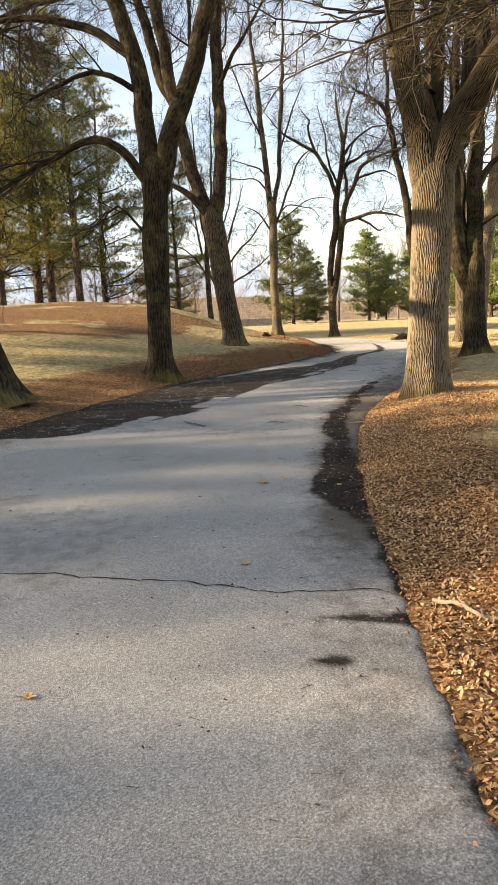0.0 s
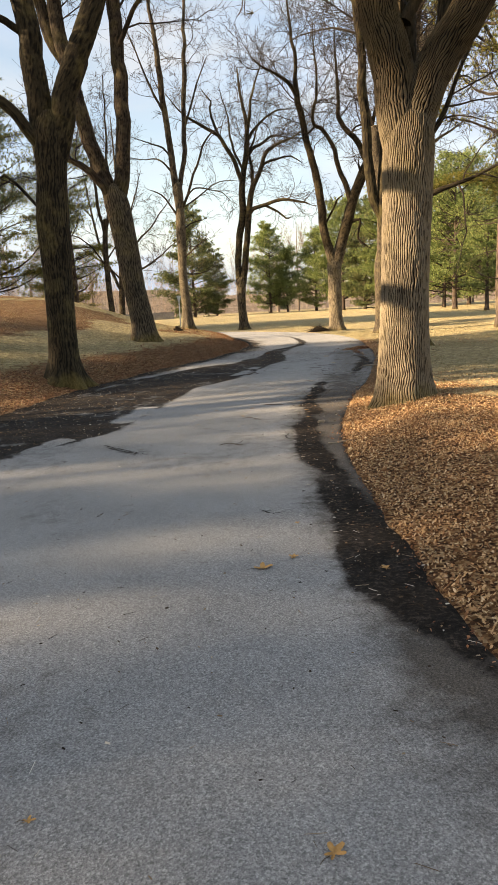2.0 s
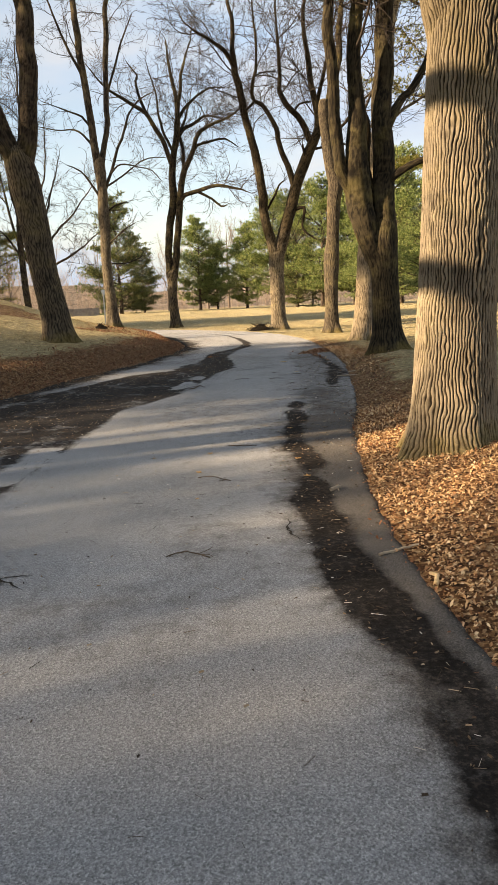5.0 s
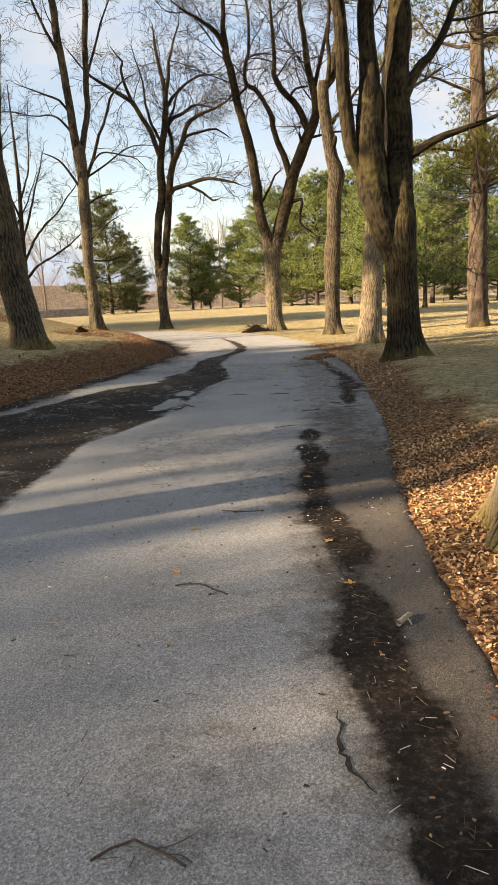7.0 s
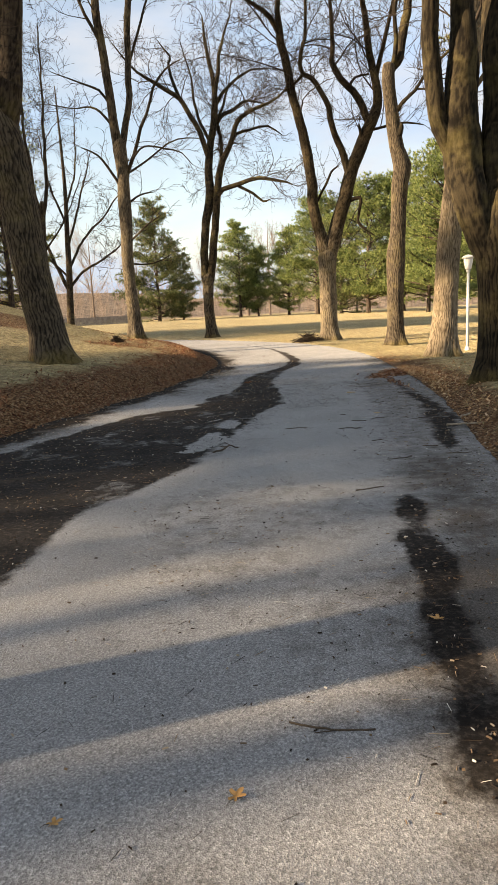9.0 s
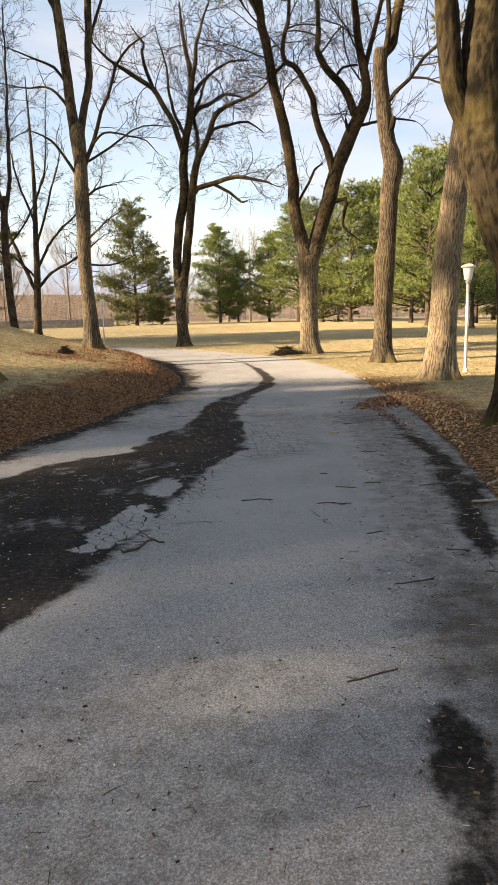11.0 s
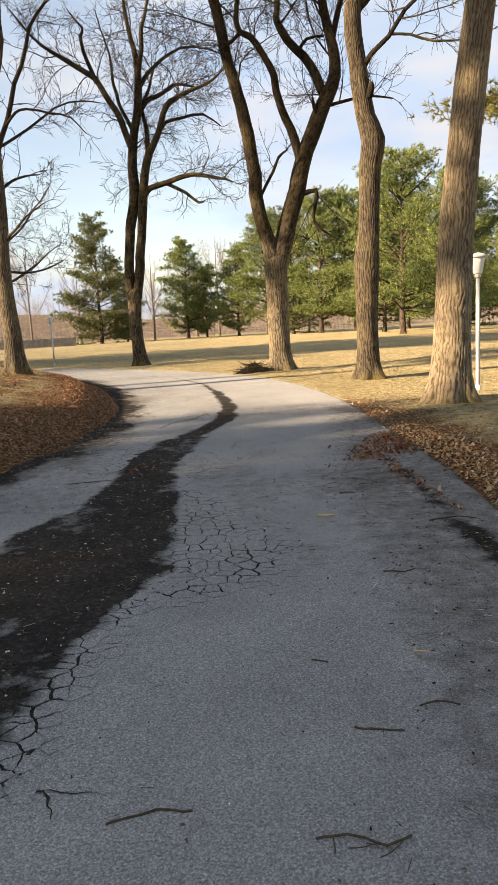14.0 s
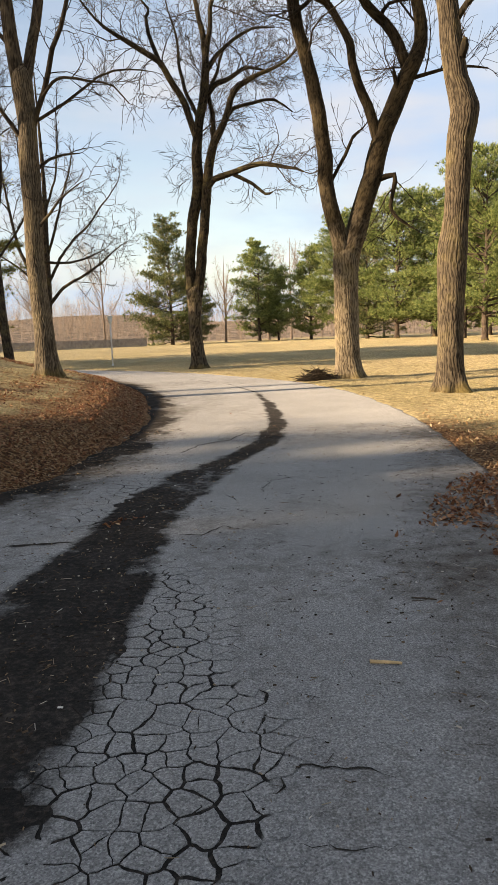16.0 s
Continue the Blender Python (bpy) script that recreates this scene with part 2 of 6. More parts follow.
def plain(name, colour, rough=0.7, vary=0.25, size=12.0, metal=0.0):
    m, n, l, b = material(name, rough)
    p = n.new("ShaderNodeTexCoord").outputs["Object"]
    t = tex(n, l, "ShaderNodeTexNoise", size, p, Detail=5.0, Roughness=0.65)
    lo, hi = 1 - vary, 1 + vary
    l.new(mix(n, l, 1.0, colour, ramp(n, l, t.outputs["Fac"], (0.3, lo), (0.7, hi)), "MULTIPLY"), b.inputs["Base Color"])
    b.inputs["Metallic"].default_value = metal
    bump(n, l, b, t.outputs["Fac"], 0.25, 0.004)
    return m


def island(name, stops, rough=0.8, through_light=0.0):
    """Small pieces in one mesh, each with a tone of its own."""
    m, n, l, b = material(name, rough)
    g = n.new("ShaderNodeNewGeometry")
    col = ramp(n, l, g.outputs["Random Per Island"], *stops)
    l.new(col, b.inputs["Base Color"])
    if through_light:
        t = n.new("ShaderNodeBsdfTranslucent")
        s = n.new("ShaderNodeMixShader")
        s.inputs[0].default_value = through_light
        l.new(col, t.inputs["Color"])
        l.new(b.outputs[0], s.inputs[1])
        l.new(t.outputs[0], s.inputs[2])
        l.new(s.outputs[0], n["Material Output"].inputs["Surface"])
    return m


ASPHALT, SOIL, LAWN = asphalt(), soil(), lawn()
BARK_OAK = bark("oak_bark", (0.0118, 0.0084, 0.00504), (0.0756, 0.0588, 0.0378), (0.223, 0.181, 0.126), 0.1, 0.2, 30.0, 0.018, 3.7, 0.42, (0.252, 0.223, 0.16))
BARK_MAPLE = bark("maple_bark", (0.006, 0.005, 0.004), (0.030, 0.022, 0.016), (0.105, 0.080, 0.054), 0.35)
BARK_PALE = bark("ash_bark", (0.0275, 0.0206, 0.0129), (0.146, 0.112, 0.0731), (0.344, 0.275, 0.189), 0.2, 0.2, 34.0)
BARK_ASH = bark("weathered_bark", (0.0106, 0.00836, 0.00532), (0.0669, 0.0524, 0.0357), (0.22, 0.179, 0.125), 0.15, 0.22, 38.0)
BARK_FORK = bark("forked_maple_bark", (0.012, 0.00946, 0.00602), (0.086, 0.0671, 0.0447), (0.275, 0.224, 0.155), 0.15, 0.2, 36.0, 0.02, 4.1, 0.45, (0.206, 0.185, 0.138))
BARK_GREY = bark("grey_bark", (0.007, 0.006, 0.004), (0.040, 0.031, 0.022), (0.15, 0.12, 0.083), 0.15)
# dark limb bark, with the shade on limbs and shaded oaks mixed in
BARK_SHADED = bark("limb_bark", (0.005, 0.004, 0.003), (0.019, 0.015, 0.010), (0.075, 0.059, 0.034), 0.35)
BARK_PINE = bark("pine_bark", (0.014, 0.010, 0.008), (0.050, 0.037, 0.029), (0.14, 0.105, 0.082), 0.0, 0.3, 18.0)
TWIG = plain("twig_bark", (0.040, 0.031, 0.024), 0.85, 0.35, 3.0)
# twig bark of far trees, paled by haze put into the colour
TWIG_FAR = plain("hazy_twig_bark", (0.20, 0.155, 0.125), 0.9, 0.3, 0.5)
NEEDLE = island("pine_needles", ((0.0, (0.0468, 0.0663, 0.0218)), (0.35, (0.133, 0.179, 0.0585)), (0.75, (0.265, 0.32, 0.109)), (1.0, (0.406, 0.406, 0.156))), 0.6, 0.28)
NEEDLE_DARK = island("dark_pine_needles", ((0.0, (0.0382, 0.0638, 0.0272)), (0.5, (0.111, 0.14, 0.0553)), (0.85, (0.221, 0.23, 0.102)), (1.0, (0.306, 0.221, 0.0935))), 0.6, 0.4)
NEEDLE_DRY = island("dry_pine_needles", ((0.0, (0.02, 0.02, 0.013)), (0.6, (0.06, 0.055, 0.03)), (1.0, (0.16, 0.13, 0.06))), 0.7, 0.2)
NEEDLE_OLD = island("yellowing_pine_needles", ((0.0, (0.05, 0.065, 0.016)), (0.5, (0.15, 0.155, 0.036)), (1.0, (0.36, 0.28, 0.08))), 0.65, 0.4)
LEAF = island("fallen_leaf", ((0.0, (0.13, 0.055, 0.026)), (0.22, (0.33, 0.16, 0.075)), (0.5, (0.53, 0.32, 0.16)), (0.8, (0.62, 0.42, 0.225)), (1.0, (0.74, 0.58, 0.37))), 0.7, 0.15)
# redder leaves of the bank, their colour darkened to stand for shade
LEAF_RED = island("shaded_fallen_leaf", ((0.0, (0.07, 0.028, 0.015)), (0.3, (0.17, 0.070, 0.036)), (0.65, (0.29, 0.135, 0.068)), (0.9, (0.44, 0.24, 0.13)), (1.0, (0.58, 0.40, 0.24))), 0.75, 0.15)
GRASS = island("straw_grass", ((0.0, (0.17, 0.125, 0.05)), (0.5, (0.37, 0.285, 0.135)), (0.78, (0.54, 0.45, 0.25)), (1.0, (0.20, 0.23, 0.075))), 0.85, 0.2)
# far brush, its tones lifted to carry the haze
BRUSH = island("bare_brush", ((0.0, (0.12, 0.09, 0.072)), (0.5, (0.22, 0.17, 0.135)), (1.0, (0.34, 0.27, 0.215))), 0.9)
STICK = plain("dead_stick", (0.085, 0.064, 0.046), 0.85, 0.4, 30.0)
BRUSH_DARK = plain("rotting_brushwood", (0.028, 0.021, 0.015), 0.9, 0.4, 20.0)
STICK_GREY = plain("grey_branch", (0.36, 0.29, 0.21), 0.85, 0.35, 25.0)
STICK_PALE = plain("peeled_stick", (0.60, 0.42, 0.22), 0.7, 0.3, 20.0)
FENCE = plain("weathered_board", (0.23, 0.21, 0.195), 0.9, 0.35, 2.0)
PAINT = plain("white_painted_metal", (0.60, 0.60, 0.58), 0.45, 0.06, 6.0)
GLASSY = plain("white_glass_globe", (0.80, 0.80, 0.78), 0.25, 0.04, 4.0)


# ---- lay of the land ----
EDGE_L = ((-5.2, -14), (-5.1, -5), (-5.0, 0), (-4.8, 4.5), (-4.6, 8.2), (-4.25, 11.5), (-3.8, 14.6), (-3.0, 18), (-1.9, 21.5), (-0.95, 25),
          (-0.45, 29), (-1.0, 33.8), (-1.9, 37.6), (-3.3, 41.3), (-5.3, 44.9), (-8, 48.6), (-11.2, 51.8), (-22, 58), (-45, 67))
EDGE_R = ((2.6, -14), (1.9, -5), (1.38, 0), (1.03, 4), (1.08, 8), (1.55, 11), (2.3, 14.2), (2.95, 17.6), (3.5, 21), (3.85, 25),
          (4.1, 29.5), (3.85, 34), (2.9, 38.3), (1.2, 42), (-1.1, 46), (-4.8, 50.3), (-9.6, 54.0), (-20.5, 61), (-44, 70.5))


def spline(points, per):
    p = np.array(points, float)
    p = np.vstack([2 * p[0] - p[1], p, 2 * p[-1] - p[-2]])
    out = []
    for k in range(1, len(p) - 2):
        t = np.linspace(0, 1, per, endpoint=False)[:, None]
        a, b, c, d = p[k - 1], p[k], p[k + 1], p[k + 2]
        out.append(0.5 * (2 * b + (c - a) * t + (2 * a - 5 * b + 4 * c - d) * t ** 2 + (3 * b - a - 3 * c + d) * t ** 3))
    return np.vstack(out + [p[-2:-1]])


RIM_L, RIM_R = spline(EDGE_L, 40), spline(EDGE_R, 40)


def left_x(y):
    return np.interp(y, RIM_L[:, 1], RIM_L[:, 0])


def right_x(y):
    return np.interp(y, RIM_R[:, 1], RIM_R[:, 0])


def height(x, y):
    """The ground beside the road; under the road it lies lower."""
    x, y = np.asarray(x, float), np.asarray(y, float)
    dl, dr = left_x(y) - x, x - right_x(y)
    steep = smooth((y - 12) / 5) * smooth((44 - y) / 6)
    bank = ((0.30 - 0.12 * steep) * smooth(dl / 2.2) + 0.27 * steep * smooth(dl / 0.85)) * smooth((y + 20) / 20)
    hill = 2.0 * np.exp(-((x + 17) / 12) ** 2 / 2 - ((y - 40) / 13) ** 2 / 2) * smooth(dl / 9)
    hill = hill + 0.5 * smooth(dl / 15) * smooth((60 - y) / 20)
    right = 0.17 * smooth(dr / 1.2) * smooth((30 - y) / 12) + 0.25 * smooth((dr - 3) / 12) * smooth((60 - y) / 30)
    rough = (fbm(x * 0.8, y * 0.8, 3) - 0.5) * 0.10 + (fbm(x * 4, y * 4, 5, 3) - 0.5) * 0.03
    out = np.maximum(dl, dr)
    far = 11.0 * smooth((y - 160) / 260) * (0.5 + fbm(x * 0.02, y * 0.004, 15))
    z = 0.0 + bank + hill + right + rough * smooth(out / 0.8) + far
    return np.where(out < 0, -0.06 * smooth(-out / 0.25), z + 0.012)


def grid_mesh(name, xs, ys, mat):
    X, Y = np.meshgrid(xs, ys)
    Z = height(X, Y)
    n, m = len(xs), len(ys)
    idx = np.arange(n * m).reshape(m, n)
    quads = np.stack([idx[:-1, :-1], idx[:-1, 1:], idx[1:, 1:], idx[1:, :-1]], -1).reshape(-1, 4)
    return mesh_of(name, np.stack([X, Y, Z], -1).reshape(-1, 3), quads, mat), X.ravel(), Y.ravel()


def litter_amount(x, y):
    """How thick the fallen leaves lie, 0 to 1."""
    dl, dr = left_x(y) - x, x - right_x(y)
    right = (1 - 0.35 * smooth((dr - 0.5) / 1.2)) * smooth(1.15 - dr / 4.5) * smooth((16 - y) / 8) + 0.75 * smooth(1 - dr / 1.8) * smooth((32 - y) / 6)
    right = right * (1 - 0.5 * smooth((fbm(x * 0.55, y * 0.55, 66) - 0.5) / 0.14) * smooth((dr - 0.3) / 0.8))
    left = smooth(1.1 - dl / np.interp(y, (10, 20), (3.6, 2.1))) * smooth((46 - y) / 6)
    knoll = 0.66 * smooth((fbm(x * 0.22, y * 0.22, 65) - 0.42) / 0.2)
    return np.where(dr > -0.4, np.maximum(right, 0.25 * knoll), np.where(dl > -0.5, np.maximum(left, knoll * smooth(dl / 3)), 0.0))


def put_attribute(me, name, values):
    a = me.attributes.new(name, "FLOAT", "POINT")
    a.data.foreach_set("value", np.asarray(values, np.float32))


def put_grain(me, values):
    """The run of the bark: round the limb in x and y, along it in z."""
    a = me.attributes.new("grain", "FLOAT_VECTOR", "POINT")
    a.data.foreach_set("vector", np.asarray(values, np.float32).ravel())


xs = np.unique(np.concatenate([-np.geomspace(14, 900, 34)[::-1], np.arange(-14, 10, 0.17), np.geomspace(10, 900, 34)]))
ys = np.unique(np.concatenate([-np.geomspace(6, 300, 16)[::-1], np.arange(-6, 58, 0.17), np.geomspace(58, 1500, 60), np.arange(150, 450, 3.0)]))
ground_me, gx, gy = grid_mesh("ground", xs, ys, LAWN)
put_attribute(ground_me, "litter", litter_amount(gx, gy))
put_attribute(ground_me, "woods", smooth((gy - 165) / 25))
tagged(new("ground", ground_me), "straw-coloured dormant lawn with brown leaf litter", "lawn", kind="structure")


def near_path(x, y, points, half):
    """1 on a polyline of given half width, falling to 0 outside."""
    best = np.full(np.shape(x), -9.0)
    for (x0, y0, w0), (x1, y1, w1) in zip(points, points[1:]):
        dx, dy = x1 - x0, y1 - y0
        t = np.clip(((x - x0) * dx + (y - y0) * dy) / (dx * dx + dy * dy), 0, 1)
        d = np.hypot(x - x0 - t * dx, y - y0 - t * dy)
        best = np.maximum(best, ((w0 + (w1 - w0) * t) - d) / half)
    return best


def dirt_amount(x, y):
    """Dark soil on the road, 0 to about 0.7."""
    warp = (fbm(x * 1.8, y * 1.3, 21) - 0.5) * 0.7 + (fbm(x * 6, y * 4, 22) - 0.5) * 0.5
    strip = near_path(x, y, ((1.36, -0.75, 0.02), (1.36, 0.1, 0.03), (1.24, 1.3, 0.04), (1.12, 2.1, 0.08), (0.97, 2.8, 0.15), (0.78, 3.5, 0.27), (0.76, 4.4, 0.24), (0.74, 5.1, 0.22), (0.76, 6.1, 0.18), (0.62, 7.0, 0.17), (0.62, 7.7, 0.16), (0.68, 8.9, 0.13), (0.76, 9.5, 0.15), (0.83, 10.2, 0.15), (0.83, 10.8, 0.14), (0.92, 11.6, 0.13), (1.15, 13.0, 0.09), (1.35, 14.2, 0.03)), 0.2)
    rim = near_path(x, y, ((2.19, 15.6, 0.14), (2.35, 16.4, 0.26), (2.72, 17.8, 0.36), (2.9, 19.0, 0.30), (2.95, 20.4, 0.22), (3.1, 22.2, 0.16), (3.55, 23.2, 0.1)), 0.3) - 0.15
    band = near_path(x, y, ((-3.9, 7.6, 1.1), (-3.2, 9.6, 1.45), (-2.75, 12.1, 1.30), (-2.4, 14.4, 1.32), (-1.5, 16.2, 1.28), (-1.1, 17.4, 1.12), (-0.72, 18.5, 0.96), (-0.25, 19.4, 0.74), (0.12, 20.0, 0.66), (0.2, 20.7, 0.62), (0.37, 21.5, 0.44), (0.47, 22.3, 0.33), (0.47, 23.1, 0.27), (0.6, 24.0, 0.28), (0.88, 25.2, 0.28), (1.1, 25.9, 0.30), (1.6, 27.2, 0.30), (1.82, 29.4, 0.26), (1.78, 32, 0.2), (1.5, 35.5, 0.15), (0.68, 38.8, 0.11), (-0.8, 42, 0.08)), 0.24)
    streak = smooth((fbm(x * 0.5 + 0.25 * y, y * 0.55, 31) - 0.60) / 0.06)
    pale = near_path(x, y, ((-2.8, 20.1, 0.5), (-1.0, 20.0, 0.42), (-0.62, 19.9, 0.15)), 0.15)
    slots = np.maximum(near_path(x, y, ((-0.25, 18.72, 0.05), (0.03, 18.99, 0.06)), 0.08), near_path(x, y, ((-0.36, 18.26, 0.05), (-0.2, 18.45, 0.05)), 0.08))
    pale = np.maximum.reduce([pale, slots, near_path(x, y, ((-0.55, 16.2, 0.18), (-0.35, 16.8, 0.28), (-0.3, 17.3, 0.16)), 0.12), near_path(x, y, ((0.1, 23.4, 0.10), (0.18, 24.2, 0.14), (0.2, 24.9, 0.12)), 0.12)])
    band = np.where((y < 18.5) & (band > 0.4), band - 1.6 * streak, band) - 1.8 * np.clip(pale, 0, 1)
    far = near_path(x, y, ((-1.6, 21.6, 0.25), (-0.7, 25.4, 0.2), (-0.15, 28.5, 0.15), (-0.6, 32, 0.1)), 0.3) - 0.3
    seam = near_path(x, y, ((-1.8, 8.0, 0.05), (-1.45, 7.55, 0.07), (-1.15, 7.3, 0.03)), 0.08) - 0.1
    mark = np.maximum(near_path(x, y, ((0.05, 5.0, 0.03), (0.15, 4.92, 0.05), (0.28, 4.9, 0.02)), 0.06), np.maximum.reduce([near_path(x, y, ((0.62, 0.60, 0.0), (1.0, 0.68, 0.07), (1.29, 0.67, 0.09)), 0.14) + 0.45, near_path(x, y, ((0.78, 0.17, 0.02), (0.9, 0.2, 0.03), (1.1, 0.11, 0.02)), 0.10) + 0.5]))
    edge = 0.5 * smooth(1 - (right_x(y) - x) / 0.16) + 0.75 * smooth(1.15 - (x - left_x(y)) / 0.7 + 1.2 * (fbm(x * 2.2, y * 2.2, 25) - 0.5))
    most = np.maximum.reduce([strip + 0.28 + 1.1 * (fbm(x * 3.5, y * 1.6, 24) - 0.5), rim, band + np.where(y < 25.5, 0.2 + 0.25 * smooth((y - 15) / 3), -0.1), far, seam, mark])
    return np.clip(np.maximum(np.clip(most, -1, 0.9) + warp * np.where(most > -0.6, 1, 0), edge), -0.3, 0.66) - 0.20 * smooth((fbm(x * 2.6, y * 1.9, 23) - 0.52) / 0.15)


def wash_amount(x, y):
    """Thin brown dust and damp, 0 to 1."""
    dr = right_x(y) - x
    reach = np.interp(y, (-3, 1.5, 3, 6, 8.2, 9.6, 11.4, 13.6, 15, 17, 21.5, 26, 30), (0.9, 0.7, 0.5, 0.5, 0.6, 0.85, 0.95, 1.1, 1.2, 1.2, 1.4, 0.9, 0.2))
    side = np.interp(y, (-1, 1.5, 2.5, 5, 8, 13, 16, 20, 26), (0.2, 0.25, 0.75, 0.95, 0.8, 0.36, 0.3, 0.33, 0.3)) * smooth((reach + 0.3 - dr) / 0.8) * smooth((31 - y) / 4)
    blot = 0.5 * smooth((fbm(x * 0.7, y * 0.5, 71) - 0.5) / 0.2)
    left = 0.5 * smooth(1 - (x - left_x(y)) / 1.2)
    return np.clip(np.maximum(side, left) + 0.35 * blot, 0, 1)


def road_z(x, y):
    return 0.012 * (fbm(x * 0.7, y * 0.7, 51) - 0.5) + 0.002


# ---- road: one sheet with a ragged rim ----
rows_l, rows_r = spline(EDGE_L, 46), spline(EDGE_R, 46)
rag_l = (fbm(rows_l[:, 1] * 1.1, rows_l[:, 0] * 0.3, 41) - 0.5) * 0.5 + (fbm(rows_l[:, 1] * 6, rows_l[:, 0] * 0, 42) - 0.5) * 0.12
rag_r = (fbm(rows_r[:, 1] * 1.3, rows_r[:, 0] * 0.3, 43) - 0.5) * 0.14 + (fbm(rows_r[:, 1] * 6, rows_r[:, 0] * 0, 44) - 0.5) * 0.09
U = np.linspace(0, 1, 130)
A = rows_l - np.stack([rag_l, 0 * rag_l], 1)
B = rows_r + np.stack([rag_r, 0 * rag_r], 1)
XY = A[:, None, :] * (1 - U)[None, :, None] + B[:, None, :] * U[None, :, None]
RX, RY = XY[..., 0], XY[..., 1]
RZ = road_z(RX, RY) - 0.03 * smooth(1 - np.minimum(U, 1 - U) / 0.012)[None, :]
n_r, n_u = RX.shape
idx = np.arange(n_r * n_u).reshape(n_r, n_u)
quads = np.stack([idx[:-1, :-1], idx[:-1, 1:], idx[1:, 1:], idx[1:, :-1]], -1).reshape(-1, 4)
road_me = mesh_of("road", np.stack([RX, RY, RZ], -1).reshape(-1, 3), quads, ASPHALT)
CRACKED = (((0.90, 22.1, 0.10), (1.0, 21.5, 0.2), (1.02, 20.9, 0.24), (1.08, 20.4, 0.36), (1.13, 20.1, 0.42), (1.08, 19.8, 0.42), (0.95, 19.55, 0.33)), ((-0.5, 16.2, 0.28), (-0.35, 16.8, 0.38), (-0.32, 17.4, 0.28)),
           ((0.0, 17.3, 0.12), (0.2, 17.75, 0.12), (0.28, 18.2, 0.1), (0.42, 18.9, 0.1), (0.66, 19.5, 0.14)), ((0.1, 23.4, 0.16), (0.18, 24.2, 0.22), (0.3, 24.9, 0.22)))
under = np.maximum.reduce([near_path(RX, RY, z, 0.08) for z in CRACKED]).ravel()
put_attribute(road_me, "dirt", np.maximum(dirt_amount(RX.ravel(), RY.ravel()), np.where(under > 0.3, 0.75, -1)))
put_attribute(road_me, "wash", wash_amount(RX.ravel(), RY.ravel()))
road = tagged(new("road", road_me), "worn grey asphalt park road with dark dirt along it", "road", kind="structure")


# ---- trees ----
def tube_arrays(poly, radii, sides):
    """Rings of a tapered limb along a polyline."""
    p = np.asarray(poly, float)
    r = np.asarray(radii, float)
    d = np.gradient(p, axis=0)
    d /= np.linalg.norm(d, axis=1)[:, None] + 1e-9
    ref = np.array([0.0, 1.0, 0.0]) if abs(d[:, 1]).max() < 0.9 else np.array([1.0, 0.0, 0.0])
    u = np.cross(d, ref)
    u /= np.linalg.norm(u, axis=1)[:, None] + 1e-9
    w = np.cross(d, u)
    a = np.arange(sides) * (2 * np.pi / sides)
    ring = np.cos(a)[None, :, None] * u[:, None, :] + np.sin(a)[None, :, None] * w[:, None, :]
    return p[:, None, :] + ring * r[:, None, None]


class Tubes:
    """Many limbs in one mesh, built in batches of like ones."""

    def __init__(self):
        self.sets = {}

    def add(self, poly, radii, sides):
        self.sets.setdefault((len(poly), sides), []).append((poly, radii))

    def mesh(self, name, mat):
        vs, fs, first = [], [], 0
        for (k, s), limbs in self.sets.items():
            p = np.array([q for q, _ in limbs], float)
            r = np.array([q for _, q in limbs], float)
            d = np.empty_like(p)
            d[:, 1:-1] = p[:, 2:] - p[:, :-2]
            d[:, 0], d[:, -1] = p[:, 1] - p[:, 0], p[:, -1] - p[:, -2]
            d /= np.linalg.norm(d, axis=2, keepdims=True) + 1e-9
            flat = np.abs(d[:, :, 1]).max(axis=1) > 0.9
            ref = np.where(flat[:, None, None], np.array([1.0, 0, 0]), np.array([0, 1.0, 0]))
            u = np.cross(d, np.broadcast_to(ref, d.shape))
            u /= np.linalg.norm(u, axis=2, keepdims=True) + 1e-9
            w = np.cross(d, u)
            a = np.arange(s) * (2 * np.pi / s)
            ring = p[:, :, None, :] + (np.cos(a)[:, None] * u[:, :, None, :] + np.sin(a)[:, None] * w[:, :, None, :]) * r[:, :, None, None]
            vs.append(ring.reshape(-1, 3))
            i = np.arange((k - 1) * s).reshape(k - 1, s)
            j = np.roll(i, -1, axis=1)
            quad = np.stack([i, j, j + s, i + s], -1).reshape(-1, 4)
            fs.append((quad[None] + (np.arange(len(limbs)) * (k * s))[:, None, None]).reshape(-1, 4) + first)
            first += len(limbs) * k * s
        me = mesh_of(name, np.vstack(vs), np.vstack(fs), mat)
        if mat.name.endswith("bark") and "twig" not in mat.name:
            put_attribute(me, "proud", np.full(first, 0.5))
            put_grain(me, np.vstack(vs))
        return me


def smooth_limb(points, step=0.35):
    """A limb given by a few (x, y, z, r) stations, as an even polyline with radii."""
    p = np.array(points, float)
    q = np.vstack([2 * p[0] - p[1], p, 2 * p[-1] - p[-2]])
    out = []
    for k in range(1, len(q) - 2):
        m = max(2, int(np.linalg.norm(q[k + 1][:3] - q[k][:3]) / step))
        t = np.linspace(0, 1, m, endpoint=False)[:, None]
        a, b, c, d = q[k - 1], q[k], q[k + 1], q[k + 2]
        out.append(0.5 * (2 * b + (c - a) * t + (2 * a - 5 * b + 4 * c - d) * t ** 2 + (3 * b - a - 3 * c + d) * t ** 3))
    out = np.vstack(out + [p[-1:]])
    out[:, 3] = np.maximum(out[:, 3], 0.004)
    return out[:, :3], out[:, 3]


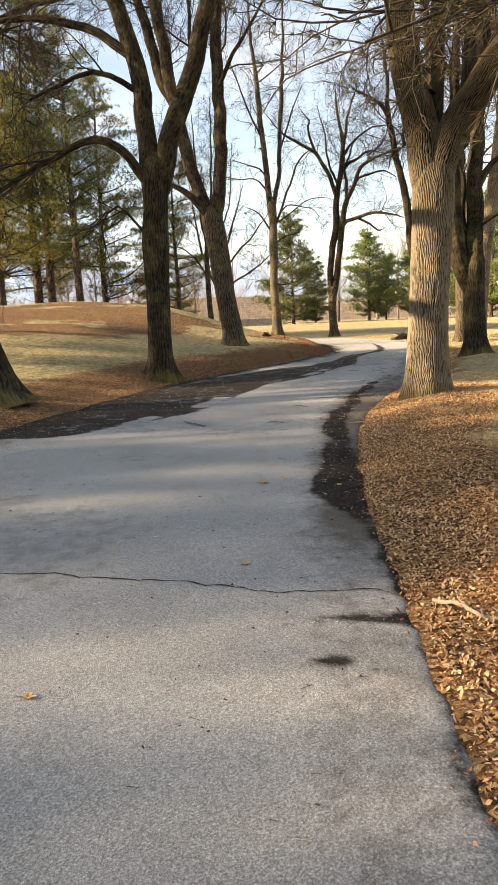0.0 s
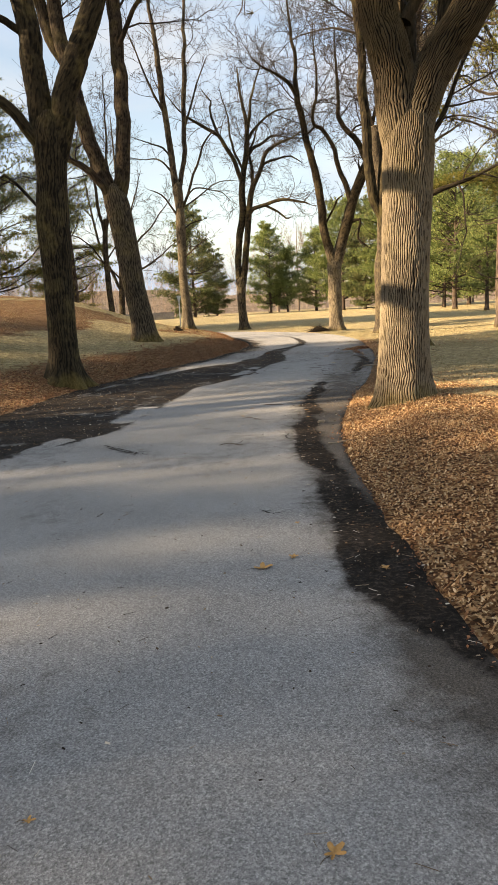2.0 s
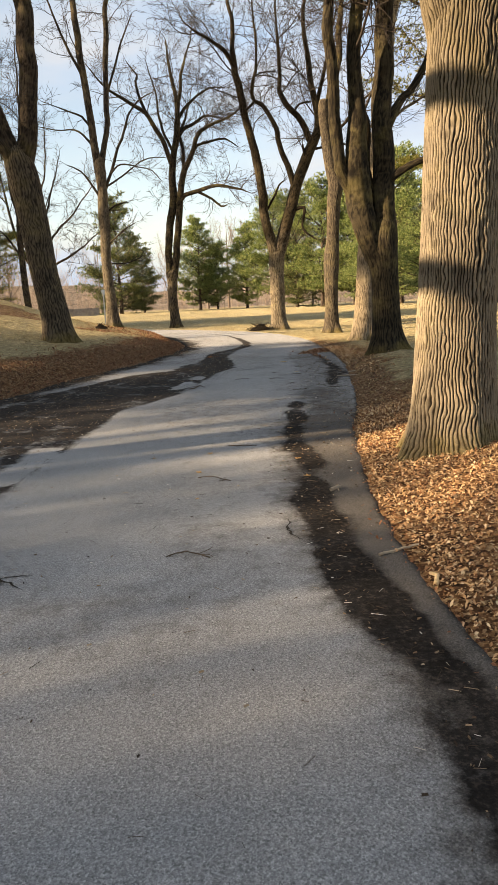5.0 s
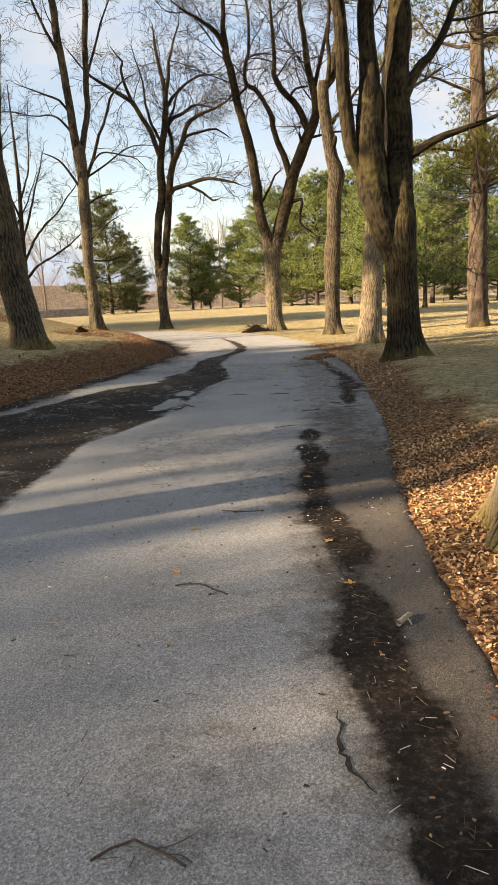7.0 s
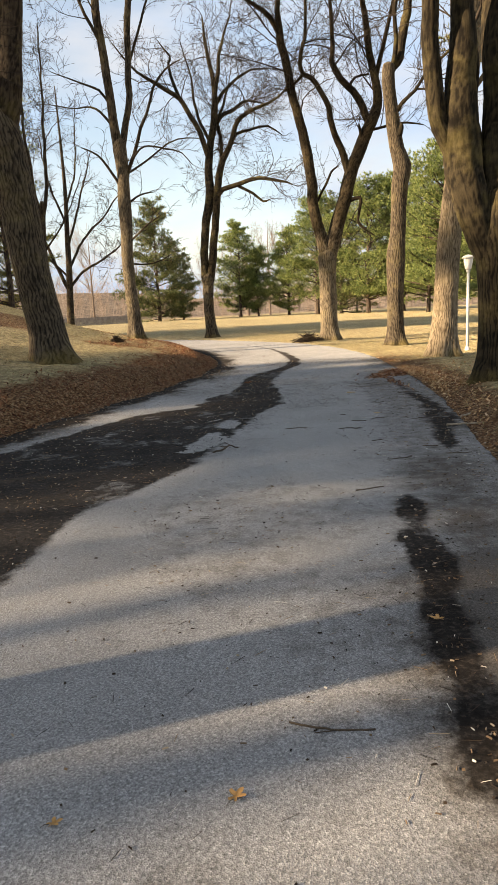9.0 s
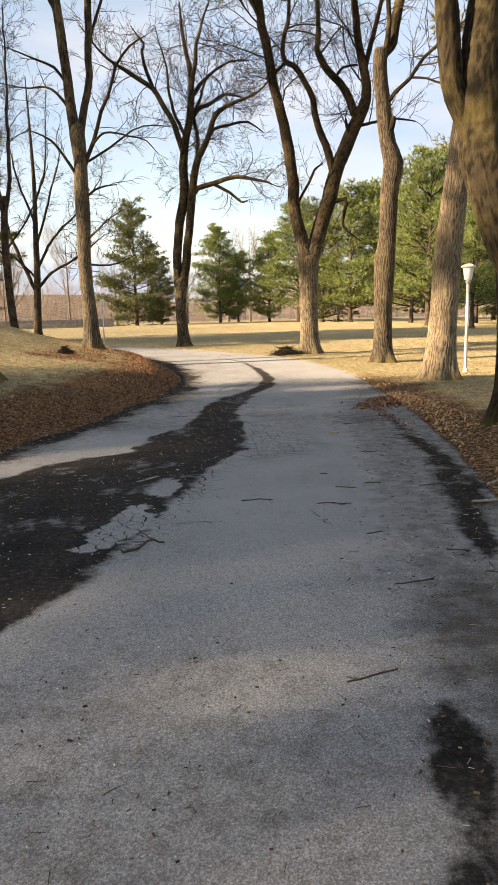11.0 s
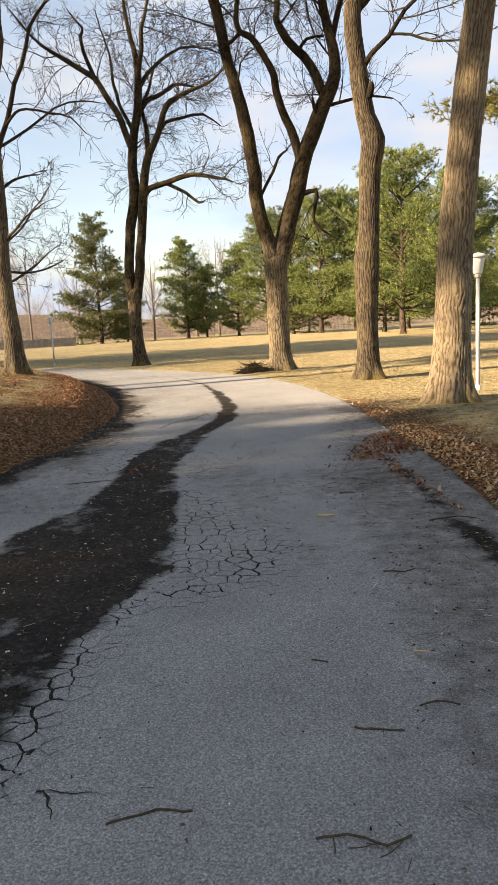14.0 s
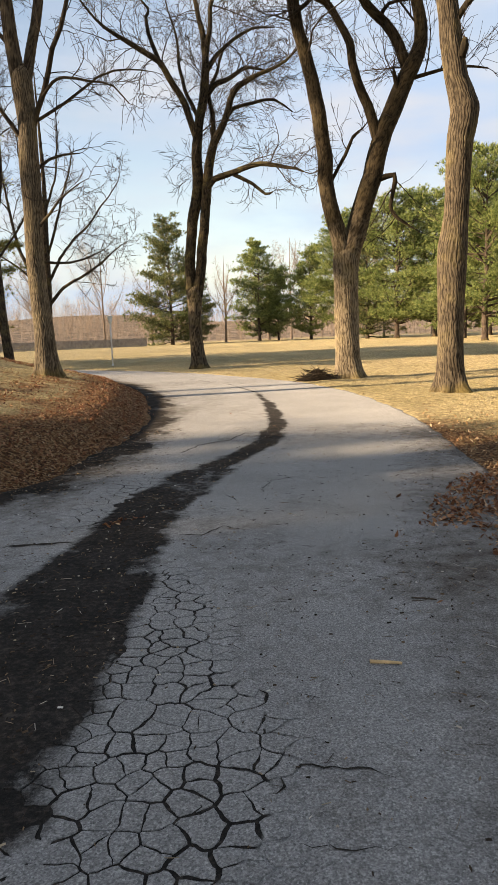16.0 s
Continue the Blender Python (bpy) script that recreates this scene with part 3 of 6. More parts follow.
def shoot(rng, start, way, length, r0, bends, lift, wild, least=0.0025):
    """A wandering shoot with a slow curl of its own that turns upwards."""
    pts, p, d = [start], np.array(start, float), np.array(way, float)
    curl = rng.normal(0, wild * 0.5, 3)
    for _ in range(bends):
        d = d + curl + rng.normal(0, wild * 0.7, 3) + (0, 0, lift)
        d /= np.linalg.norm(d)
        p = p + d * (length / bends)
        pts.append(p)
    return np.array(pts), np.linspace(r0, max(0.25 * r0, least), bends + 1)


def side_way(rng, along, spread):
    r = rng.normal(0, 1, 3)
    r -= along * (r @ along)
    r /= np.linalg.norm(r) + 1e-9
    d = along * math.cos(spread) + r * math.sin(spread)
    return d / np.linalg.norm(d)


def sprout(rng, twigs, poly, radii, level, every, length, lift, wild, fine, start=0.25, least=0.0025):
    """Branches off a limb, and twigs off those, into one mesh."""
    seg = np.linalg.norm(np.diff(poly, axis=0), axis=1)
    total = seg.sum()
    at = np.concatenate([[0], np.cumsum(seg)]) / max(total, 1e-6)
    count = int(total * (1 - start) / every * rng.uniform(0.85, 1.15)) + 1
    for n in range(count + 1):
        tip = n == count
        s = 0.999 if tip else start + (1 - start) * (n + rng.uniform(0, 1)) / count
        k = min(np.searchsorted(at, s, side="right") - 1, len(seg) - 1)
        along = (poly[k + 1] - poly[k]) / (seg[k] + 1e-9)
        p = poly[k] + (poly[k + 1] - poly[k]) * ((s - at[k]) / (at[k + 1] - at[k] + 1e-9))
        size = length * rng.uniform(0.4, 1.15) * (1.2 - 0.6 * s)
        r = min(max(radii[k] * rng.uniform(0.35, 0.6), least * 1.6), size * 0.009 + least * 1.3)
        way = side_way(rng, along, rng.uniform(0.1, 0.3) if tip else rng.uniform(0.55, 1.15))
        q, qr = shoot(rng, p, way, size, r, (3, 5, 7)[level], lift * rng.uniform(-0.3, 1.6), wild, least)
        twigs.add(q, qr, 4 if (level and qr[0] > 0.02) else 3)
        if level:
            sprout(rng, twigs, q, qr, level - 1, every * (0.52 if level > 1 else 0.5 * fine), length * 0.48, lift * 0.5, wild, fine, 0.12, least)


def furrowed(name, poly, radii, mat, flare=0.0, seed=1, segs=220, step=0.018, depth=0.016, lobes=5):
    """A trunk with real furrows in its bark and a flared, lobed foot."""
    p, r = poly, radii
    seg = np.concatenate([[0], np.cumsum(np.linalg.norm(np.diff(p, axis=0), axis=1))])
    s = np.arange(0, seg[-1], step)
    P = np.stack([np.interp(s, seg, p[:, k]) for k in range(3)], 1)
    R = np.interp(s, seg, r)
    ring = tube_arrays(P, np.ones(len(s)), segs) - P[:, None, :]
    a = np.arange(segs) * (2 * np.pi / segs)
    S, AA = np.meshgrid(s, a, indexing="ij")
    circ = np.percentile(R, 80) * 2 * np.pi
    cells = max(6, min(round(circ / 0.030), segs // 8))
    uu = AA / (2 * np.pi) * cells
    wob = (vnoise(np.cos(AA) * 2.2 + 5, S * 4.0, seed, np.sin(AA) * 2.2 + 5) - 0.5) * 1.6 + (vnoise(np.cos(AA) * 9 + 5, S * 16.0, seed + 1, np.sin(AA) * 9 + 5) - 0.5) * 0.75
    tri = np.abs(((uu + wob) % 1.0) - 0.5) * 2
    cut = vnoise(uu * 0.9, S * 13.0, seed + 2)
    ridge = smooth(tri / 0.6) * (0.66 + 0.44 * smooth((cut - 0.1) / 0.5))
    fine = vnoise(uu * 4, S * 60, seed + 3) - 0.5
    lump = vnoise(np.cos(AA) * 1.3 + 9, S * 1.1, seed + 4, np.sin(AA) * 1.3 + 9) - 0.5
    foot = np.exp(-S / 0.28) * flare * (1 + 0.75 * np.cos(AA * lobes + seed) + 0.35 * np.sin(AA * 2 + 2 * seed))
    rad = R[:, None] * (1 + 0.09 * lump) + foot + depth * (ridge - 0.6) + 0.005 * fine
    V = P[:, None, :] + ring * rad[..., None]
    n, m = V.shape[:2]
    i = np.arange((n - 1) * m).reshape(n - 1, m)
    j = np.roll(i, -1, axis=1)
    me = mesh_of(name, V.reshape(-1, 3), np.stack([i, j, j + m, i + m], -1).reshape(-1, 4), mat)
    keen = 1.0 if segs > 250 else 0.4
    put_grain(me, np.stack([np.cos(AA) * R[:, None], np.sin(AA) * R[:, None], S + seed], -1))
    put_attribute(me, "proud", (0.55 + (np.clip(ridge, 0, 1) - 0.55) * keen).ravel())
    return me


def bare_tree(name, x, y, trunk, limbs, mat, label, seed, detail=2, every=0.46, length=3.6, flare=0.12, fine_bark=None, plainly=False, lean=0.0, grow=1.0, group="bare trees along the road", twig_mat=None, sink=0.12, limb_mat=None, least=0.004):
    rng = np.random.default_rng(seed)
    base = float(height(x, y)) - sink
    root = tagged(empty(name, x, y, base), label, "tree", group)
    trunk = [(a * grow, b * grow, c * grow, r) for a, b, c, r in trunk]
    if trunk[-1][3] > 0.05:
        a, b, c, _ = trunk[-1]
        trunk.append((a, b, c + 0.06, 0.004))
    limbs = [[(a * grow, b * grow, c * grow, r) for a, b, c, r in limb] for limb in limbs]
    tp, tr = smooth_limb([(a + lean * c, b, c + (sink if c > 0 else 0), r) for a, b, c, r in trunk])
    if plainly:
        t = Tubes()
        t.add(tp, tr, 8)
        part("trunk", t.mesh("trunk", mat), root)
    elif fine_bark:
        part("trunk", furrowed("trunk", tp, tr, mat, flare, seed, **fine_bark), root)
    else:
        part("trunk", furrowed("trunk", tp, tr, mat, flare, seed, segs=56, step=0.08, depth=0.018), root)
    twigs = Tubes()
    limb_bark = dict(segs=400, step=0.02, depth=0.016) if fine_bark and fine_bark["segs"] > 300 else dict(segs=56, step=0.06, depth=0.008)
    for limb in limbs:
        lp, lr = smooth_limb([(a + lean * c, b, c + sink, r) for a, b, c, r in limb])
        lp = lp + np.stack([(vnoise(lp[:, 2] * 1.7 + k * 9, lp[:, 0] * 1.7, seed + k) - 0.5) * 0.12 for k in range(3)], 1) * np.minimum(1, np.arange(len(lp)) / 3)[:, None]
        t = Tubes()
        if lr[0] > 0.1 and not plainly:
            part("limb", furrowed("limb", lp, lr, limb_mat or mat, 0.0, seed + 3, **(limb_bark if lr.max() > 0.2 else dict(segs=36, step=0.08, depth=0.006))), root)
        else:
            t.add(lp, lr, 6 if plainly else 9)
            part("limb", t.mesh("limb", limb_mat or mat), root)
        big = lr[0] > 0.1
        sprout(rng, twigs, lp, lr, detail if big else min(detail, 1), every if big else every * 0.6, length if big else length * 0.5, 0.06, 0.26, 1.0, 0.35 if big else 0.2, least)
    tagged(part("crown", twigs.mesh("crown", twig_mat or TWIG), root, "fine bare branchwork of the crown"), kind="stuff")
    return root


# stations of each tree: x, depth, height, radius, in metres from its foot
FINE = dict(segs=600, step=0.016, depth=0.016)
MEDIUM = dict(segs=232, step=0.04, depth=0.008)
bare_tree("oak_tree", 2.12, 9.85,
          ((0, 0, 0, 0.38), (0, 0, 0.5, 0.345), (0.0, 0, 1.5, 0.325), (0.03, 0, 2.8, 0.325), (0.04, 0, 3.4, 0.335), (0.07, 0, 3.75, 0.26), (0.08, 0, 3.95, 0.10)),
          (((0.0, 0, 3.0, 0.20), (-0.05, 0, 3.6, 0.265), (-0.14, 0, 4.3, 0.27), (-0.36, 0, 5.0, 0.255), (-0.52, 0, 5.8, 0.235), (-0.75, 0.2, 7.5, 0.2), (-1.2, 0.3, 10, 0.15), (-1.5, 0.2, 13, 0.09), (-1.6, 0, 16, 0.03)),
           ((0.05, 0, 2.9, 0.20), (0.11, 0, 3.5, 0.26), (0.28, 0, 4.2, 0.255), (0.68, -0.1, 4.8, 0.245), (1.25, -0.2, 5.65, 0.22), (2.2, -0.4, 7, 0.18), (3.2, -0.4, 9, 0.13), (4.0, -0.2, 12, 0.05)),
           ((0.08, 0.2, 4.0, 0.15), (0.05, 0.4, 5.2, 0.13), (0.1, 0.6, 7, 0.11), (0.0, 0.8, 10, 0.08), (0.2, 1, 14, 0.03)),
           ((0.5, 0.1, 4.6, 0.12), (0.6, 0.4, 5.6, 0.11), (0.75, 0.7, 7.5, 0.08), (0.9, 0.9, 11, 0.03)),
           ((-0.05, -0.1, 4.9, 0.09), (0.05, -0.1, 5.15, 0.08), (0.1, -0.1, 5.30, 0.075), (0.1, -0.1, 5.36, 0.05), (0.1, -0.1, 5.38, 0.004))),
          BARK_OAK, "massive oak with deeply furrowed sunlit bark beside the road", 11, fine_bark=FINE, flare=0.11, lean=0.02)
bare_tree("oak_tree", 4.58, 20.64,
          ((0, 0, 0, 0.42), (-0.04, 0, 0.46, 0.34), (-0.08, 0, 1.5, 0.315), (-0.13, 0, 2.31, 0.325), (-0.11, 0, 2.95, 0.295), (-0.09, 0, 3.25, 0.12)),
          (((-0.12, 0, 2.5, 0.27), (-0.1, 0, 3.1, 0.272), (-0.07, 0.04, 3.68, 0.25), (-0.1, 0.08, 4.44, 0.24), (-0.13, 0.12, 5.1, 0.233), (-0.11, 0.16, 5.73, 0.23), (-0.08, 0.2, 6.27, 0.22), (0.1, 0.2, 9, 0.16), (0.3, 0, 12, 0.09), (0.4, 0, 15, 0.03)),
           ((-0.2, 0, 1.9, 0.2), (-0.53, -0.04, 2.68, 0.26), (-0.69, -0.09, 3.32, 0.295), (-0.73, -0.13, 3.9, 0.285), (-0.78, -0.17, 4.66, 0.24), (-0.81, -0.21, 5.4, 0.19), (-0.84, -0.26, 5.94, 0.164), (-0.85, -0.3, 6.5, 0.155), (-0.7, -0.3, 10, 0.1), (-0.6, 0, 15, 0.03)),
           ((-0.74, 0, 3.4, 0.15), (-0.96, -0.08, 3.83, 0.14), (-1.11, -0.17, 4.15, 0.138), (-1.21, -0.25, 4.68, 0.138), (-1.31, -0.33, 5.24, 0.127), (-1.37, -0.42, 5.87, 0.127), (-1.42, -0.5, 6.5, 0.12), (-1.6, -0.5, 10, 0.08), (-1.8, -0.3, 14, 0.03)),
           ((-0.3, 0.1, 3.3, 0.127), (-0.47, 0.25, 4.17, 0.127), (-0.45, 0.4, 4.92, 0.117), (-0.46, 0.6, 5.48, 0.085), (-0.53, 0.8, 6.3, 0.064), (-0.5, 0.9, 9, 0.03)),
           ((-0.1, 0, 3.85, 0.106), (0.24, -0.13, 4.07, 0.085), (0.59, -0.27, 4.27, 0.074), (1.2, -0.4, 4.48, 0.05), (2.4, -0.5, 4.9, 0.02)),
           ((-0.1, 0, 4.9, 0.117), (0.19, 0.13, 5.43, 0.106), (0.47, 0.27, 5.8, 0.085), (0.86, 0.4, 6.24, 0.075), (1.8, 0.4, 8.5, 0.03))),
          BARK_SHADED, "dark multi-stemmed oak forking low above a flared foot", 12, fine_bark=MEDIUM, flare=0.2)
bare_tree("ash_tree", 5.66, 27.53,
          ((0, 0, 0, 0.4), (0, 0, 0.5, 0.335), (0.06, 0, 1.8, 0.3), (0.15, 0, 3.3, 0.28), (0.42, 0, 5.6, 0.255), (0.6, 0, 7, 0.24), (0.9, 0, 10, 0.2), (1.0, 0, 11, 0.15)),
          (((0.8, 0, 9.4, 0.16), (0.5, 0, 11.5, 0.13), (0.3, 0, 14, 0.09), (0.4, 0, 18, 0.03)), ((0.9, 0, 9.8, 0.16), (1.6, 0, 12, 0.12), (2.4, 0, 15, 0.07), (2.6, 0, 18, 0.02)),
           ((0.4, -0.1, 6.0, 0.07), (0.9, -0.3, 6.9, 0.055), (2.0, -0.5, 7.6, 0.03))),
          BARK_PALE, "pale sunlit ash trunk leaning slightly with mossy foot", 13, fine_bark=MEDIUM, flare=0.16)
bare_tree("ash_tree", 5.88, 33.7,
          ((-0.05, 0, 0, 0.35), (-0.07, 0, 0.4, 0.29), (-0.08, 0, 1.38, 0.272), (-0.07, 0, 2.16, 0.288), (-0.04, 0, 3.09, 0.312), (0.03, 0, 3.7, 0.258), (0.06, 0, 4.6, 0.258), (0.1, 0, 5.34, 0.274), (0.2, 0, 5.93, 0.3), (0.02, 0, 6.51, 0.24), (-0.1, 0, 7.23, 0.226), (-0.16, 0, 7.8, 0.21), (-0.24, 0, 8.36, 0.21), (-0.25, 0, 8.92, 0.2), (-0.22, 0, 9.14, 0.17)),
          (((-0.24, 0, 8.78, 0.13), (-0.1, 0.08, 9.08, 0.145), (0.12, 0.16, 9.3, 0.14), (0.25, 0.24, 9.86, 0.15), (0.46, 0.32, 10.57, 0.145), (0.53, 0.4, 11.3, 0.126), (0.6, 0.4, 14, 0.08), (0.5, 0.2, 17.5, 0.03)),
           ((-0.11, 0, 9.0, 0.084), (0, -0.13, 9.88, 0.073), (-0.05, -0.27, 10.59, 0.063), (-0.08, -0.4, 11.5, 0.05), (-0.3, -0.4, 14, 0.02)),
           ((-0.07, 0, 7.54, 0.081), (0.17, -0.2, 7.87, 0.064), (0.48, -0.4, 8.21, 0.056), (0.86, -0.6, 8.66, 0.048), (1.24, -0.8, 8.97, 0.046), (1.84, -1, 9.45, 0.032), (2.6, -1.1, 10.2, 0.015)),
           ((0.51, -0.4, 8.24, 0.035), (1.02, -0.6, 8.16, 0.032), (1.56, -0.8, 7.92, 0.029), (2.26, -1, 7.88, 0.013)),
           ((0.06, -0.16, 6.9, 0.1), (0.12, -0.26, 7.1, 0.08), (0.13, -0.28, 7.2, 0.05), (0.13, -0.28, 7.22, 0.004))),
          BARK_GREY, "dark tall ash trunk with a swollen knot", 14, limb_mat=BARK_SHADED, fine_bark=MEDIUM, flare=0.13)
bare_tree("maple_tree", 4.33, 39.25,
          ((-0.02, 0, 0, 0.42), (-0.07, 0, 0.6, 0.365), (-0.09, 0, 1.89, 0.345), (-0.1, 0, 3.08, 0.365), (-0.09, 0, 3.55, 0.37), (-0.09, 0, 3.8, 0.16)),
          (((-0.13, 0, 3.5, 0.27), (-0.43, -0.03, 4.64, 0.226), (-0.63, -0.06, 5.69, 0.215), (-0.72, -0.09, 6.72, 0.205), (-0.8, -0.12, 7.46, 0.205), (-0.99, -0.15, 8.38, 0.187), (-1.24, -0.18, 9.29, 0.178), (-1.64, -0.21, 11.19, 0.16), (-1.79, -0.24, 12.07, 0.14), (-1.84, -0.27, 12.93, 0.1), (-1.85, -0.3, 13.78, 0.09), (-2.2, -0.3, 17, 0.03)),
           ((-1.75, -0.2, 11.94, 0.127), (-2.16, -0.4, 12.56, 0.1), (-2.71, -0.6, 12.85, 0.076), (-3.63, -0.8, 13.42, 0.038)),
           ((-0.01, 0, 3.5, 0.31), (0.37, 0.04, 4.71, 0.287), (0.68, 0.09, 5.75, 0.277), (1, 0.13, 6.68, 0.267), (1.4, 0.18, 7.7, 0.256), (1.84, 0.22, 8.7, 0.24), (2.16, 0.27, 9.42, 0.2), (2.14, 0.31, 10.14, 0.164), (1.93, 0.36, 11.02, 0.144), (1.79, 0.4, 11.9, 0.133), (1.6, 0.4, 14, 0.09), (1.8, 0.3, 17, 0.03)),
           ((0.96, 0.1, 6.5, 0.144), (0.71, 0.04, 7.34, 0.144), (0.33, -0.01, 8.36, 0.123), (0.06, -0.07, 9.27, 0.113), (-0.18, -0.12, 9.85, 0.103), (-0.6, -0.18, 10.35, 0.1), (-0.94, -0.23, 10.53, 0.085), (-1.02, -0.29, 10.88, 0.08), (-0.91, -0.34, 11.58, 0.072), (-0.75, -0.4, 12.2, 0.062), (-0.9, -0.4, 15.5, 0.02)),
           ((-0.92, -0.25, 10.49, 0.062), (-1.27, -0.35, 10.18, 0.051), (-1.66, -0.45, 9.92, 0.025)),
           ((1.88, 0.2, 8.6, 0.164), (1.65, 0.28, 8.97, 0.154), (1.38, 0.37, 9.7, 0.144), (0.94, 0.45, 10.24, 0.133), (0.53, 0.53, 10.86, 0.123), (0.38, 0.62, 11.3, 0.103), (0.45, 0.7, 11.91, 0.092), (0.3, 0.7, 15.5, 0.03)),
           ((1.48, 0.05, 7.94, 0.072), (1.37, 0, 8.38, 0.062), (1.33, -0.05, 8.61, 0.03)),
           ((0.8, 0, 5.63, 0.082), (1.3, -0.05, 5.74, 0.082), (1.26, -0.1, 5.26, 0.062), (1.21, -0.15, 4.88, 0.051), (1.33, -0.2, 4.59, 0.051), (1.57, -0.25, 4.39, 0.041), (1.85, -0.3, 4.23, 0.021)),
           ((-0.5, 0, 5.6, 0.051), (-0.1, -0.13, 6.33, 0.051), (0.11, -0.27, 6.8, 0.041), (0.41, -0.4, 6.98, 0.021)),
           ((1.8, 0.2, 8.4, 0.062), (2.59, -0.13, 8.5, 0.047), (3.18, -0.27, 8.53, 0.041), (3.87, -0.4, 8.39, 0.021)),
           ((1.04, 0.4, 10.18, 0.062), (1.33, 0.45, 10.5, 0.051), (1.85, 0.5, 10.58, 0.041)),
           ((2.1, 0.3, 10.4, 0.1), (2.6, 0.4, 12.2, 0.08), (3.2, 0.5, 14.8, 0.03))),
          BARK_FORK, "forked maple with wide spreading stems and a broken hanging branch", 15, fine_bark=MEDIUM, flare=0.13, every=0.6, least=0.005)
bare_tree("maple_tree", -1.02, 49.4,
          ((0.03, 0, 0, 0.35), (0, 0, 0.6, 0.29), (-0.07, 0, 1.75, 0.27), (-0.04, 0, 2.84, 0.31), (-0.03, 0, 3.3, 0.32), (-0.03, 0, 3.6, 0.14)),
          (((-0.14, 0, 3.1, 0.228), (-0.19, 0.03, 4.74, 0.225), (0.02, 0.05, 6.2, 0.225), (0.29, 0.08, 7.63, 0.245), (0.33, 0.11, 8.92, 0.22), (0.45, 0.14, 10.2, 0.195), (0.73, 0.16, 11.45, 0.19), (0.88, 0.19, 12.45, 0.165), (0.82, 0.22, 13.44, 0.13), (0.66, 0.25, 14.41, 0.1), (0.53, 0.27, 15.38, 0.08), (0.36, 0.3, 16.8, 0.03)),
           ((0.85, 0.15, 12.6, 0.114), (1.08, 0, 13.92, 0.1), (1.2, -0.2, 14.65, 0.086), (1.51, -0.3, 15.61, 0.06), (1.94, -0.4, 16.8, 0.02)),
           ((0.09, 0, 3.1, 0.228), (0.37, -0.04, 4.99, 0.22), (0.55, -0.08, 6.32, 0.2), (0.66, -0.12, 7.36, 0.2), (0.82, -0.16, 8.4, 0.195), (1.13, -0.2, 9.42, 0.171), (1.52, -0.24, 10.18, 0.143), (1.91, -0.28, 11.06, 0.128), (2.25, -0.32, 11.55, 0.11), (3.07, -0.36, 11.92, 0.086), (4.18, -0.4, 12.4, 0.05), (5.2, -0.5, 13.3, 0.02)),
           ((0.35, 0, 9.7, 0.143), (-0.05, -0.17, 10.96, 0.14), (-0.6, -0.33, 11.98, 0.128), (-1.01, -0.5, 12.6, 0.12), (-1.78, -0.67, 12.98, 0.105), (-2.66, -0.83, 13.53, 0.08), (-3.4, -1, 14.1, 0.05), (-4.3, -1.1, 15.2, 0.02)),
           ((-0.94, -0.4, 12.4, 0.1), (-1.39, -0.3, 13.71, 0.08), (-1.5, -0.1, 14.44, 0.07), (-1.4, 0, 14.8, 0.055), (-2.02, 0.1, 15.6, 0.02)),
           ((0.6, -0.1, 7.4, 0.157), (1.01, -0.25, 7.93, 0.128), (1.61, -0.5, 8.07, 0.125), (2.24, -0.75, 8.16, 0.114), (2.93, -1, 8.3, 0.1), (4.04, -1.25, 8.12, 0.07), (4.82, -1.5, 7.79, 0.03)),
           ((1.78, -0.55, 8.07, 0.086), (2.63, -0.8, 7.58, 0.071), (3.16, -1, 7.12, 0.057), (3.49, -1.2, 7.16, 0.029)),
           ((0.7, 0.15, 11.2, 0.128), (1.19, 0.3, 11.75, 0.114), (1.6, 0.5, 12.06, 0.1), (2.15, 0.7, 12.43, 0.086), (2.7, 0.9, 12.67, 0.071), (3.62, 1.1, 12.53, 0.03)),
           ((0.85, 0.2, 12.3, 0.114), (1.52, 0.4, 13.18, 0.086), (2.08, 0.7, 13.79, 0.071), (2.89, 1, 14.26, 0.057), (3.95, 1.3, 14.37, 0.025)),
           ((1.05, -0.1, 9.2, 0.11), (1.09, 0.2, 10.69, 0.1), (0.95, 0.4, 11.45, 0.086), (1.36, 0.6, 12.44, 0.063), (1.68, 0.8, 13.67, 0.03)),
           ((1.5, -0.2, 10.1, 0.1), (1.95, 0.1, 10.8, 0.086), (2.76, 0.4, 11.04, 0.071), (3.71, 0.7, 11.28, 0.057), (4.51, 1, 10.88, 0.025)),
           ((0.5, 0.2, 10.4, 0.09), (-0.2, 0.7, 12.2, 0.075), (-0.4, 1.1, 14, 0.05), (-0.9, 1.3, 16, 0.02))),
          BARK_GREY, "dark bare maple with upswept crown on the far lawn", 16, limb_mat=BARK_SHADED, every=0.55, length=2.9, flare=0.14, least=0.006)
